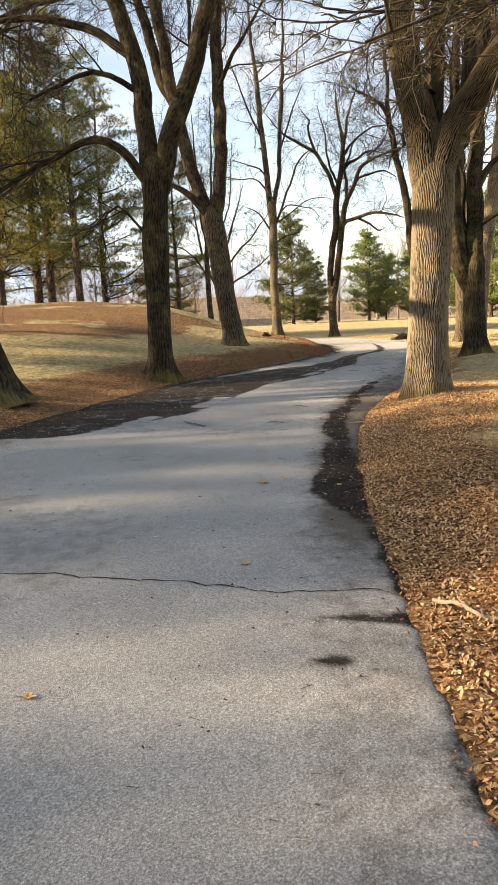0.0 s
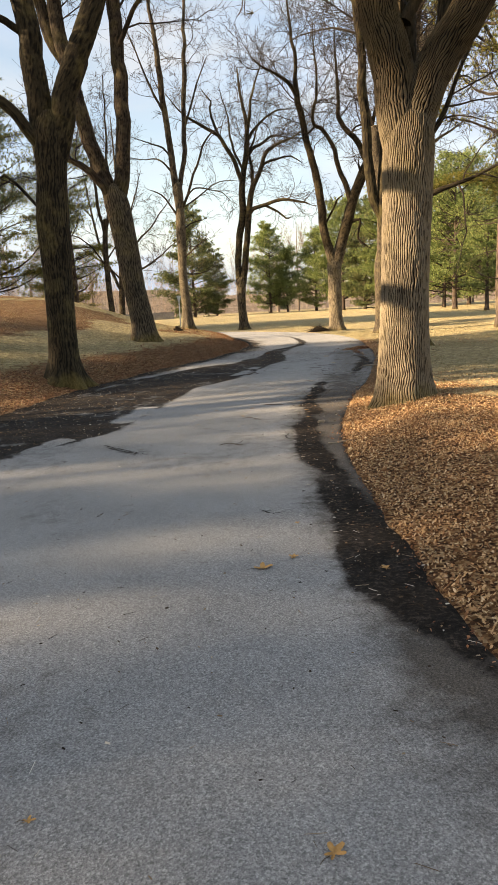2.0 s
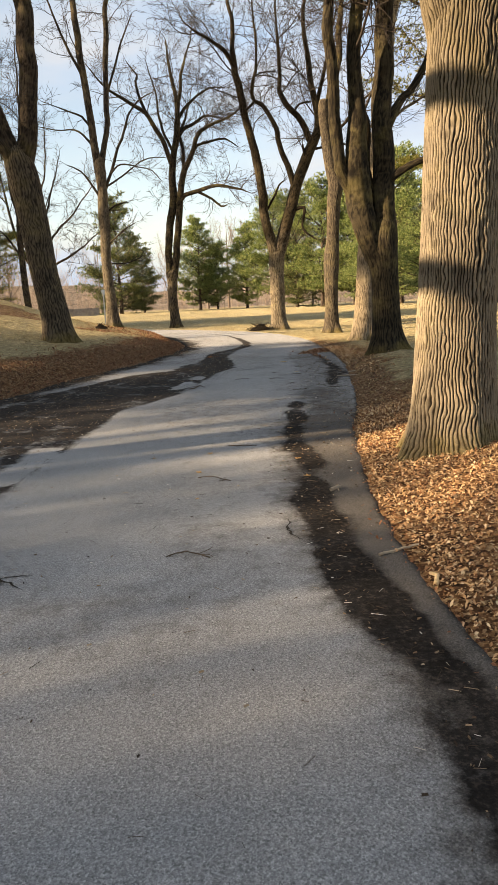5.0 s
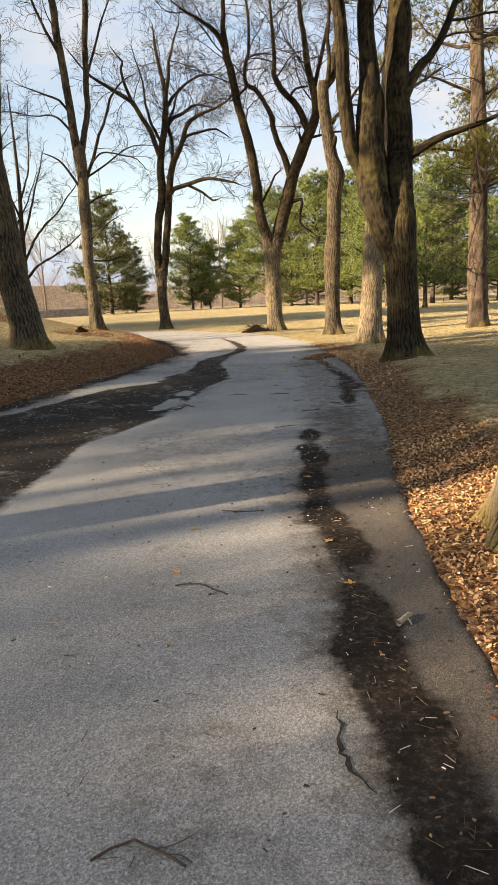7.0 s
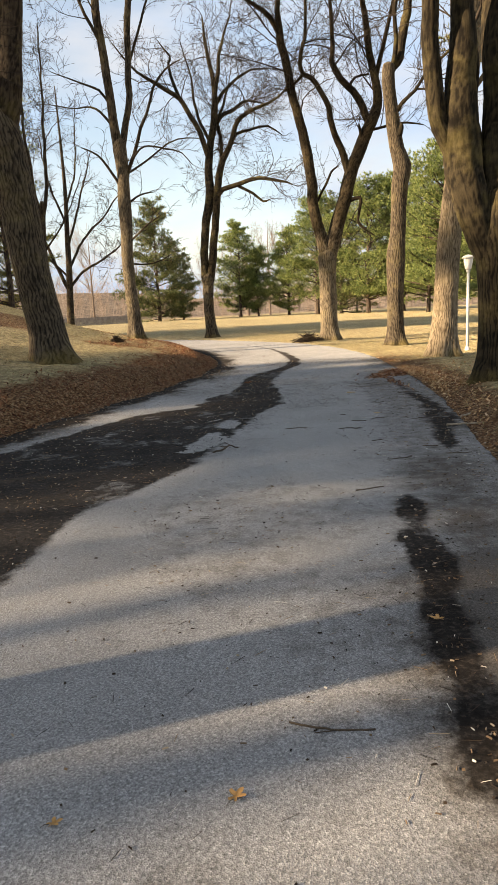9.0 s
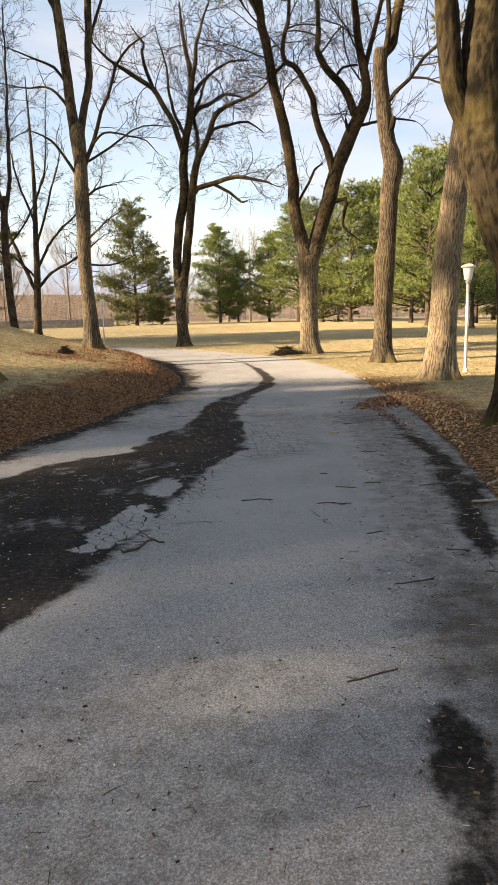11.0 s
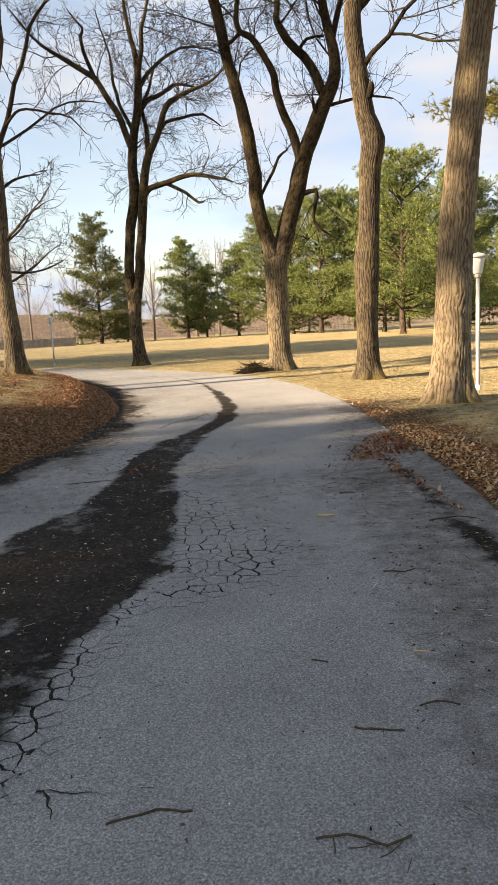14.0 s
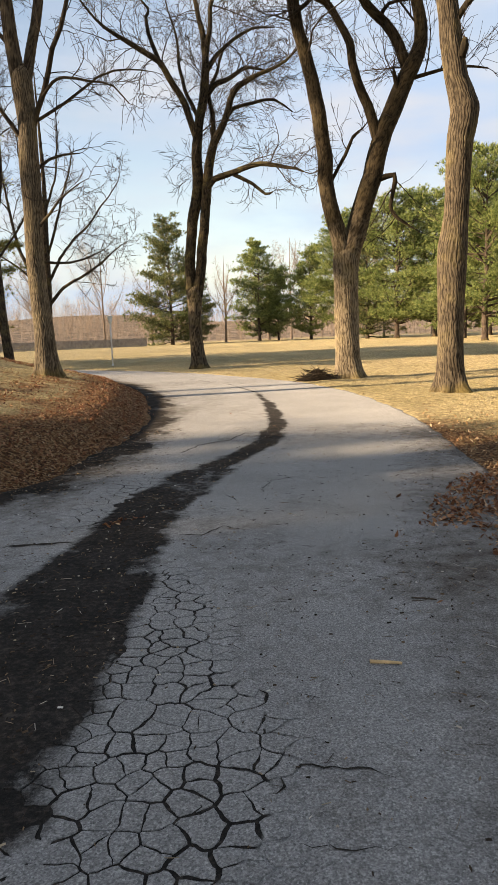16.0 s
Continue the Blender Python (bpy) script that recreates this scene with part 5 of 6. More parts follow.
# ---- fence far off ----
def board_fence():
    root = tagged(empty("board_fence", 0, 0, 0), "weathered grey board fence along the far lawn", "fence")
    rng = np.random.default_rng(5)
    bm = bmesh.new()
    bmesh.ops.create_cube(bm, size=1.0)
    for v in bm.verts:
        v.co = Vector((v.co.x * 0.12, v.co.y * 0.12, (v.co.z + 0.5) * 1.45))
    post = from_bm("post", bm, FENCE)
    turn = math.atan2(0.62, 1.55)
    ux, uy = math.cos(turn), math.sin(turn)
    corner = np.array([(a, b, c) for a in (-0.5, 0.5) for b in (-0.5, 0.5) for c in (0, 1)])
    sides = np.array([(0, 1, 3, 2), (4, 6, 7, 5), (0, 4, 5, 1), (2, 3, 7, 6), (1, 5, 7, 3), (0, 2, 6, 4)])
    vs = []
    for k in range(30):
        x, y = -62 + 1.55 * k, 112 + 0.62 * k
        ob = part("post", post, root)
        ob.matrix_basis = Matrix.LocRotScale((x, y, float(height(x, y)) - 0.05 + rng.uniform(0, 0.05)), Euler((0, 0, turn)), None)
        for i in range(11):
            d = 0.075 + 0.152 * (i + 0.5)
            size = np.array([0.128, 0.02, 1.28 + rng.uniform(-0.07, 0.06)])
            q = corner * size
            px, py = x + ux * d, y + uy * d
            vs.append(np.stack([px + q[:, 0] * ux - q[:, 1] * uy, py + q[:, 0] * uy + q[:, 1] * ux, float(height(px, py)) + 0.04 + q[:, 2]], 1))
        for z in (0.3, 1.0):
            q = corner * np.array([1.66, 0.04, 0.09])
            px, py = x + ux * 0.83 - uy * 0.035, y + uy * 0.83 + ux * 0.035
            vs.append(np.stack([px + q[:, 0] * ux - q[:, 1] * uy, py + q[:, 0] * uy + q[:, 1] * ux, float(height(px, py)) + z + q[:, 2]], 1))
    f = (sides[None] + (np.arange(len(vs)) * 8)[:, None, None]).reshape(-1, 4)
    tagged(part("boarding", mesh_of("boarding", np.vstack(vs), f, FENCE, False), root), kind="stuff")


board_fence()


# ---- far woods ----
def far_woods():
    rng = np.random.default_rng(8)
    t = Tubes()
    for k in range(2900):
        y = 158 + 265 * rng.random() ** 1.1
        x = rng.uniform(-0.62, 0.62) * y
        z = float(height(x, y)) - 0.1
        tall = rng.uniform(3.0, 9.0) * (0.6 + 0.8 * float(fbm(x * 0.03, 0.0, 81)))
        q, qr = shoot(rng, np.array([x, y, z]), np.array([0, 0, 1.0]), tall, 0.04, 3, 0.25, 0.2)
        t.add(q, qr, 3)
        for _ in range(8):
            s = rng.uniform(0.1, 1) * 3
            i = min(int(s), 2)
            p = q[i] + (q[i + 1] - q[i]) * (s - i)
            w = side_way(rng, np.array([0, 0, 1.0]), rng.uniform(0.3, 1.0))
            b, br = shoot(rng, p, w, tall * rng.uniform(0.2, 0.5), 0.028, 2, 0.15, 0.3)
            t.add(b, br, 3)
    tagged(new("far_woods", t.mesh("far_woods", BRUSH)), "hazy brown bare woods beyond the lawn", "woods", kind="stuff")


far_woods()


def wood_tree(x, y, tall, seed):
    """A tall bare tree at the wood's edge, with a fan of fine upright branches."""
    rng = np.random.default_rng(seed)
    limbs = []
    for k in range(11):
        a, s = rng.uniform(0, 6.28), rng.uniform(0.10, 0.30) * tall
        h = tall * rng.uniform(0.16, 0.6)
        up = min(0.92 * tall - h, tall * rng.uniform(0.3, 0.5))
        limbs.append(((0, 0, h, 0.075), (math.cos(a) * s * 0.5, math.sin(a) * s * 0.5, h + up * 0.35, 0.055), (math.cos(a) * s * 0.8, math.sin(a) * s * 0.8, h + up * 0.65, 0.035), (math.cos(a) * s, math.sin(a) * s, h + up, 0.012)))
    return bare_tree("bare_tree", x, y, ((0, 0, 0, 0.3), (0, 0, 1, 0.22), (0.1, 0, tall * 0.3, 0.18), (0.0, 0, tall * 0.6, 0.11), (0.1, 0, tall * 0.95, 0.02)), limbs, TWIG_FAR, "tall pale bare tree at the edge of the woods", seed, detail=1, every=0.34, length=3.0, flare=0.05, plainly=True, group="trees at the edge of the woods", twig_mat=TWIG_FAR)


wood_a, wood_b = wood_tree(-4.0, 156, 17, 201), wood_tree(9.0, 164, 21, 202)
# the last six copies, unseen left of the road, are added for dappled shade
for src, px, py, sc, tn in ((wood_a, -17.5, 152, 0.9, 1.1), (wood_b, -26, 150, 0.95, 2.0), (wood_a, 4.5, 168, 1.15, 3.0), (wood_b, 13.5, 170, 1.0, 0.7), (wood_a, -33, 132, 0.8, 4.0), (wood_b, -44, 140, 0.85, 5.0),
                            (wood_a, 19, 165, 1.1, 5.5), (wood_b, 27, 160, 1.0, 1.5), (wood_a, -22, 96, 0.72, 2.2), (wood_b, -52, 120, 0.8, 0.3), (wood_a, -38, 90, 0.75, 3.3), (wood_b, -29, 84, 0.6, 1.0), (wood_a, 36, 158, 1.2, 0.0),
                            (wood_b, 44, 150, 1.1, 2.6), (wood_a, 58, 140, 1.1, 4.4), (wood_b, -62, 104, 0.8, 1.9), (wood_a, -33, 74, 0.6, 0.9), (wood_b, -25, 66, 0.55, 2.4), (wood_b, -28, 4.6, 0.8, 0.6), (wood_b, -22, 3.2, 0.42, 2.0), (wood_a, -22.5, 4.5, 0.5, 3.7), (wood_b, -23, 1.8, 0.42, 5.1), (wood_a, -41, -4.6, 1.05, 3.2), (wood_a, -37, -11.9, 1.05, 1.2)):
    repeat(src, px, py, sc, tn)


# ---- fallen leaves and grass ----
def leaf_shape(rng, n, size):
    """Curled lobed leaves as fans of six corners round a raised rib: corners (n, 7, 3)."""
    a = np.array([0, 0.9, 1.9, math.pi, 4.38, 5.38])
    r = np.array([1.0, 0.55, 0.62, 0.9, 0.6, 0.55])
    x = np.cos(a) * r
    y = np.sin(a) * r * 0.8
    base = np.stack([np.append(x, 0), np.append(y, 0), np.append(np.abs(y) * 0.5, 0.0)], 1)
    v = np.repeat(base[None], n, 0) * size[:, None, None]
    v[:, :, 2] *= rng.uniform(-0.6, 1.4, (n, 1))
    v[:, :6, :2] *= rng.uniform(0.75, 1.25, (n, 6, 1))
    turn = rng.uniform(0, 2 * np.pi, n)
    tilt = rng.normal(0, 0.55, (n, 2))
    c, s = np.cos(turn)[:, None], np.sin(turn)[:, None]
    X, Y = v[:, :, 0] * c - v[:, :, 1] * s, v[:, :, 0] * s + v[:, :, 1] * c
    return np.stack([X, Y, v[:, :, 2] + X * tilt[:, :1] + Y * tilt[:, 1:]], -1)


FAN = np.array([(6, k, (k + 1) % 6) for k in range(6)])


def leaf_litter():
    rng = np.random.default_rng(77)
    na, nb, nc, nd = 190000, 50000, 22000, 9000
    x = np.concatenate([right_x(0) + rng.uniform(-0.6, 4.2, na), np.zeros(nb), rng.uniform(0.8, 8, nc), rng.uniform(2.4, 4.2, nd), rng.uniform(0.1, 0.7, 500)])
    y = np.concatenate([-1.6 + 14.5 * rng.random(na) ** 1.5, 6 + 38 * rng.random(nb), 10 + 22 * rng.random(nc), rng.uniform(20.4, 25.2, nd), rng.uniform(23.0, 23.7, 500)])
    x[na:na + nb] = left_x(y[na:na + nb]) + 0.15 - 3.8 * rng.random(nb) ** 1.3
    amount = litter_amount(x, y) * (0.45 + 0.9 * fbm(x * 0.9, y * 0.9, 61))
    dl, dr = left_x(y) - x, x - right_x(y)
    out = np.maximum(dl, dr)
    spill = np.exp(np.minimum(out, 0) / 0.045)
    patch = np.maximum(1.4 * near_path(x, y, ((2.85, 23.0, 0.2), (3.3, 23.5, 0.45), (3.75, 24.4, 0.4)), 0.3), 0.7 * near_path(x, y, ((3.15, 23.0, 0.15), (3.05, 21.8, 0.13), (3.1, 20.6, 0.08)), 0.15))
    hole = near_path(x, y, ((0.3, 23.25, 0.1), (0.5, 23.4, 0.08)), 0.1)
    keep = rng.random(len(x)) < np.where(out > -0.01, amount, np.maximum(spill * 0.4 * amount + 0.0008, 0.9 * np.clip(np.maximum(patch, hole), 0, 1)))
    x, y, out = x[keep], y[keep], out[keep]
    z = np.where(out > -0.03, height(x, y), 0.006) + rng.uniform(0.002, 0.028, len(x)) * np.where(out > -0.03, 1, 0.3)
    size = rng.uniform(0.008, 0.026, len(x)) * np.interp(y, (0, 2.5, 5, 12, 20), (0.6, 0.62, 0.62, 0.75, 1.3))
    v = leaf_shape(rng, len(x), size) + np.stack([x, y, z], -1)[:, None, :]
    bank = (left_x(y) - x > -1.5) | (out < -0.05)
    # leaves on bank and asphalt get the redder tone with shade in it
    for pick, mat, label in ((~bank, LEAF, "thick litter of tan curled oak leaves"), (bank, LEAF_RED, "red-brown damp leaf litter on bank and asphalt")):
        w = v[pick]
        f = (FAN[None] + (np.arange(len(w)) * 7)[:, None, None]).reshape(-1, 3)
        tagged(new("leaf_litter", mesh_of("leaf_litter", w.reshape(-1, 3), f, mat, False)), label, "fallen leaves", kind="stuff")


leaf_litter()


def grass_blades():
    rng = np.random.default_rng(78)
    n = 260000
    x = rng.uniform(-13, 12, n)
    y = -2.5 + 45 * rng.random(n) ** 1.4
    out = np.maximum(left_x(y) - x, x - right_x(y))
    keep = (out > 0.05) & (rng.random(n) < 1.0 - 0.8 * litter_amount(x, y)) & (rng.random(n) < 0.25 + fbm(x * 0.7, y * 0.7, 63))
    x, y = x[keep], y[keep]
    m = 170000
    bx, by = rng.uniform(-30, 24, m), 12 + 52 * rng.random(m)
    far = (np.maximum(left_x(by) - bx, bx - right_x(by)) > 0.15) & (rng.random(m) < 1.0 - 0.7 * litter_amount(bx, by)) & (rng.random(m) < 0.3 + fbm(bx * 0.4, by * 0.4, 64))
    near = len(x)
    x, y = np.concatenate([x, bx[far]]), np.concatenate([y, by[far]])
    big = np.where(np.arange(len(x)) < near, 1.0, 1.35)
    z = height(x, y) - 0.01
    a = rng.uniform(0, 2 * np.pi, len(x))
    tall = rng.uniform(0.015, 0.05, len(x)) * (0.6 + 0.4 * big)
    w = rng.uniform(0.004, 0.008, len(x)) * big
    lean = rng.normal(0, 0.055, (len(x), 2))
    p = np.stack([x, y, z], 1)
    side = np.stack([np.cos(a) * w, np.sin(a) * w, 0 * w], 1)
    v = np.stack([p - side, p + side, p + np.stack([lean[:, 0], lean[:, 1], tall], 1)], 1).reshape(-1, 3)
    tagged(new("grass", mesh_of("grass", v, np.arange(len(v)).reshape(-1, 3), GRASS, False)), "short straw-coloured winter grass blades", "grass", kind="stuff")


grass_blades()


# ---- low dead boughs of the near pine, over the verge ----
def overhang():
    rng = np.random.default_rng(91)
    root = tagged(empty("pine_bough", 5.0, 1.9, 0.0), "low dead pine boughs with dry twigs and needles", "branch")
    wood = Tubes()
    pts, ways = [], []
    for z, y, reach, drop, live in ((3.55, 2.2, 4.3, -0.02, 1), (3.35, 1.7, 3.3, 0.0, 1), (3.05, 1.3, 2.3, -0.02, 0), (2.85, 1.6, 2.2, 0.0, 0), (3.7, 1.4, 4.5, -0.03, 1), (2.95, 2.6, 2.2, 0.01, 0), (3.45, 1.2, 4.4, 0.0, 1), (3.2, 2.0, 2.4, -0.01, 0), (3.6, 1.9, 4.6, -0.01, 1), (3.85, 2.4, 4.5, -0.02, 1)):
        q, qr = shoot(rng, np.array([0, y - 1.9, z]), np.array([-1.0, rng.uniform(-0.12, 0.12), drop]), reach, 0.022, 9, 0.0, 0.07)
        wood.add(q, qr, 5)
        for _ in range(24):
            s = rng.uniform(0.3, 1) * 9
            i = min(int(s), 8)
            p = q[i] + (q[i + 1] - q[i]) * (s - i)
            w = side_way(rng, (q[i + 1] - q[i]) / (reach / 9), rng.uniform(0.4, 1.0)) * np.array([1, 1, 0.5])
            b, br = shoot(rng, p, w / np.linalg.norm(w), rng.uniform(0.3, 1.0), 0.008, 5, -0.02, 0.25)
            wood.add(b, br, 3)
            sprout(rng, wood, b, br, 0, 0.12, 0.25, 0.0, 0.3, 1.0, 0.2)
            if live:
                pts.append(b[2:] + rng.normal(0, 0.03, (4, 3)))
                ways.append(np.repeat((w / np.linalg.norm(w))[None], 4, 0))
    tagged(part("branchwork", wood.mesh("branchwork", BARK_PINE), root), kind="stuff")
    v, f = needle_tufts(rng, np.vstack(pts), np.vstack(ways), 26, 0.11, 0.003)
    tagged(part("foliage", mesh_of("foliage", v, f, NEEDLE_DRY, False), root, "dry needle tufts"), kind="stuff")


overhang()


# ---- debris on the road ----
def crack(points, width, seed):
    """A jagged dark crack as a thin sunken-looking ribbon of soil."""
    rng = np.random.default_rng(seed)
    p = []
    for (x0, y0), (x1, y1) in zip(points, points[1:]):
        n = max(2, int(math.hypot(x1 - x0, y1 - y0) / 0.035))
        for k in range(n):
            f = k / n
            p.append((x0 + (x1 - x0) * f, y0 + (y1 - y0) * f))
    p = np.array(p + [points[-1]])
    p += rng.normal(0, 0.008, p.shape) + (np.stack([fbm(p[:, 0] * 5, p[:, 1] * 5, seed, 2), fbm(p[:, 0] * 5, p[:, 1] * 5, seed + 9, 2)], 1) - 0.5) * 0.09
    d = np.gradient(p, axis=0)
    d /= np.linalg.norm(d, axis=1)[:, None]
    side = np.stack([-d[:, 1], d[:, 0]], 1)
    w = width * rng.uniform(0.35, 1.2, len(p)) * np.minimum(1, np.minimum(np.arange(len(p)), np.arange(len(p))[::-1]) / 4 + 0.15)
    a, b = p + side * w[:, None] / 2, p - side * w[:, None] / 2
    za, zb = road_z(a[:, 0], a[:, 1]) + 0.004, road_z(b[:, 0], b[:, 1]) + 0.004
    v = np.vstack([np.column_stack([a, za]), np.column_stack([b, zb])])
    n = len(p)
    f = np.array([(k, k + n, k + n + 1, k + 1) for k in range(n - 1)])
    part("crack", mesh_of("crack", v, f, SOIL, False), road)


CRACKS = ((((-5.0, 1.5), (-3.2, 1.42), (-1.34, 1.25), (-0.9, 1.24), (-0.53, 1.16), (-0.06, 1.16), (0.26, 1.06), (0.51, 1.0), (0.83, 1.04), (1.15, 1.06)), 0.016),
          (((1.47, 20.60), (1.51, 20.52), (1.46, 20.30), (1.44, 20.19), (1.41, 20.16), (1.42, 20.02)), 0.015), (((1.19, 20.02), (1.42, 20.03), (1.56, 19.98), (1.61, 20.0), (1.76, 19.97), (1.9, 19.94)), 0.013),
          (((1.55, 19.98), (1.57, 19.89), (1.51, 19.86)), 0.014), (((1.13, 21.59), (1.24, 21.5), (1.18, 21.36), (1.03, 21.3), (1.24, 21.25), (1.44, 21.2)), 0.013), (((1.40, 21.06), (1.51, 21.05)), 0.009),
          (((1.30, 19.89), (1.24, 19.72), (1.3, 19.63)), 0.016), (((1.52, 19.64), (1.68, 19.62), (1.83, 19.63)), 0.007), (((0.86, 22.87), (1.07, 22.85), (1.23, 23.06), (1.40, 22.96)), 0.022), (((0.3, 18.05), (0.3, 17.69), (0.2, 17.57)), 0.02),
          (((0.2, 17.57), (0.4, 17.55), (0.45, 17.4)), 0.016), (((0.4, 17.55), (0.61, 17.52)), 0.011), (((0.0, 16.72), (0.19, 16.75), (0.35, 16.77), (0.5, 16.76)), 0.016), (((0.02, 17.11), (0.06, 16.91), (0.02, 16.83)), 0.016),
          (((1.14, 17.07), (1.22, 16.85), (1.28, 16.66)), 0.010), (((1.17, 16.71), (1.24, 16.63), (1.27, 16.52)), 0.010), (((0.41, 8.31), (0.36, 8.1), (0.42, 7.84)), 0.02), (((-1.9, 8.1), (-1.5, 7.7), (-1.2, 7.38)), 0.024), (((-1.5, 7.6), (-1.15, 7.55)), 0.018),
          (((-0.38, 22.73), (0.17, 22.78)), 0.05), (((0.02, 4.98), (0.15, 4.9), (0.3, 4.9)), 0.022), (((1.2, 24.2), (1.3, 23.9)), 0.012), (((0.75, 10.2), (0.7, 9.6), (0.85, 9.1)), 0.014), (((1.3, 28.2), (1.1, 27.6), (0.7, 27.2), (0.5, 26.6)), 0.03), (((2.0, 25.0), (1.6, 24.7), (1.5, 24.2)), 0.012))
for k, (pts, w) in enumerate(CRACKS):
    crack(pts, w, 300 + k)


def stick(points, radius, mat, label, seed, side_twigs=0):
    rng = np.random.default_rng(seed)
    t = Tubes()
    if label == DARK:
        radius *= 0.62
    x0, y0 = points[0][:2]
    base = float(road_z(x0, y0)) if float(right_x(y0)) > x0 > float(left_x(y0)) else float(height(x0, y0)) + 0.02
    p, r = smooth_limb([(x - x0, y - y0, z + radius, radius * (1 - 0.5 * k / len(points))) for k, (x, y, z) in enumerate(points)], 0.03)
    p = p + rng.normal(0, 0.0025, p.shape)
    p[:, 2] = np.maximum(p[:, 2], r * 0.8)
    t.add(p, r, 7)
    for _ in range(side_twigs):
        k = rng.integers(1, len(p) - 1)
        a = rng.uniform(0, 6.28)
        q, qr = shoot(rng, p[k], np.array([math.cos(a), math.sin(a), 0.05]), rng.uniform(0.05, 0.12), radius * 0.5, 4, 0.0, 0.2)
        q[:, 2] = np.maximum(q[:, 2], 0.003)
        t.add(q, qr, 4)
    ob = tagged(new("stick", t.mesh("stick", mat)), label, "stick", "sticks on the ground")
    ob.location = (x0, y0, base)


DARK = "thin dark dead stick lying on the asphalt"
stick(((1.95, 20.75, 0), (2.02, 20.74, 0), (2.09, 20.73, 0)), 0.009, STICK_PALE, "short pale peeled stick on the asphalt", 1)
stick(((-0.25, 16.06, 0), (-0.15, 16.11, 0.01), (-0.08, 16.22, 0.03), (0.02, 16.24, 0)), 0.011, STICK, "curled lichen-grey stick on the cracked asphalt", 2, 3)
stick(((1.26, 17.2, 0), (1.38, 17.18, 0.01), (1.46, 17.12, 0.01), (1.55, 17.16, 0)), 0.006, STICK, DARK, 3, 5)
stick(((1.38, 0.80, 0.01), (1.5, 0.72, 0.03), (1.6, 0.6, 0.02), (1.75, 0.52, 0.02)), 0.012, STICK_GREY, "pale broken branch lying on the leaf litter", 4, 5)
stick(((-0.42, 7.72, 0), (-0.3, 7.76, 0.01), (-0.16, 7.66, 0.0)), 0.006, STICK, DARK, 5, 2)
stick(((0.62, 17.36, 0), (0.78, 17.4, 0), (0.9, 17.38, 0)), 0.004, STICK, DARK, 6)
stick(((1.5, 16.3, 0), (1.62, 16.34, 0)), 0.006, STICK, DARK, 7)
stick(((0.98, 7.0, 0.0), (1.02, 7.1, 0.01), (1.0, 7.16, 0)), 0.014, STICK_PALE, "stubby pale stick in the dirt strip", 8, 1)
stick(((2.3, 17.7, 0), (2.5, 17.72, 0), (2.66, 17.68, 0)), 0.007, STICK, DARK, 9, 2)
stick(((2.75, 20.4, 0), (2.95, 20.42, 0.01), (3.1, 20.36, 0)), 0.008, STICK, DARK, 10, 2)
stick(((1.52, 17.75, 0), (1.7, 17.7, 0)), 0.005, STICK, DARK, 11)
stick(((2.55, 17.05, 0.0), (2.8, 17.06, 0.0), (3.0, 17.04, 0.0)), 0.012, STICK_GREY, "straight grey stick on the dark road edge", 13)
stick(((2.9, 17.6, 0.0), (3.02, 17.68, 0.01), (3.1, 17.8, 0.0)), 0.014, STICK_GREY, "curved grey stick on the dark road edge", 14, 1)
stick(((0.82, 7.5, 0.0), (0.95, 7.56, 0.0), (1.08, 7.6, 0.01)), 0.009, STICK_GREY, "grey stick lying in the dirt strip", 15, 1)
stick(((1.45, 15.3, 0.0), (1.7, 15.36, 0.0)), 0.006, STICK, DARK, 16, 1)
stick(((1.95, 15.9, 0.0), (2.1, 15.84, 0.0)), 0.007, STICK, DARK, 17)
stick(((0.95, 14.2, 0), (1.2, 14.3, 0)), 0.004, STICK, DARK, 12, 1)
stick(((-0.2, 9.62, 0), (-0.07, 9.59, 0.01), (0.0, 9.53, 0), (0.07, 9.45, 0)), 0.006, STICK, DARK, 18, 2)
stick(((0.13, 10.96, 0), (0.28, 10.9, 0), (0.43, 10.89, 0)), 0.005, STICK, DARK, 19, 1)
stick(((0.82, 8.93, 0.0), (0.87, 8.98, 0.01), (0.91, 9.03, 0.0)), 0.016, STICK_GREY, "short broken grey branch end in the dirt strip", 20, 1)
stick(((1.46, 18.33, 0), (1.53, 18.3, 0)), 0.004, STICK, DARK, 21)
stick(((1.94, 18.33, 0), (2.0, 18.3, 0)), 0.005, STICK_PALE, "short pale peeled twig on the asphalt", 22)
stick(((1.81, 17.86, 0), (1.9, 17.88, 0), (1.97, 17.84, 0)), 0.004, STICK, DARK, 23, 1)
stick(((2.06, 15.46, 0), (2.2, 15.42, 0), (2.32, 15.44, 0)), 0.006, STICK, DARK, 24, 2)
stick(((2.1, 19.4, 0), (2.22, 19.36, 0), (2.3, 19.4, 0)), 0.004, STICK, DARK, 25, 2)
stick(((2.3, 21.5, 0), (2.42, 21.46, 0)), 0.006, STICK, DARK, 26, 1)


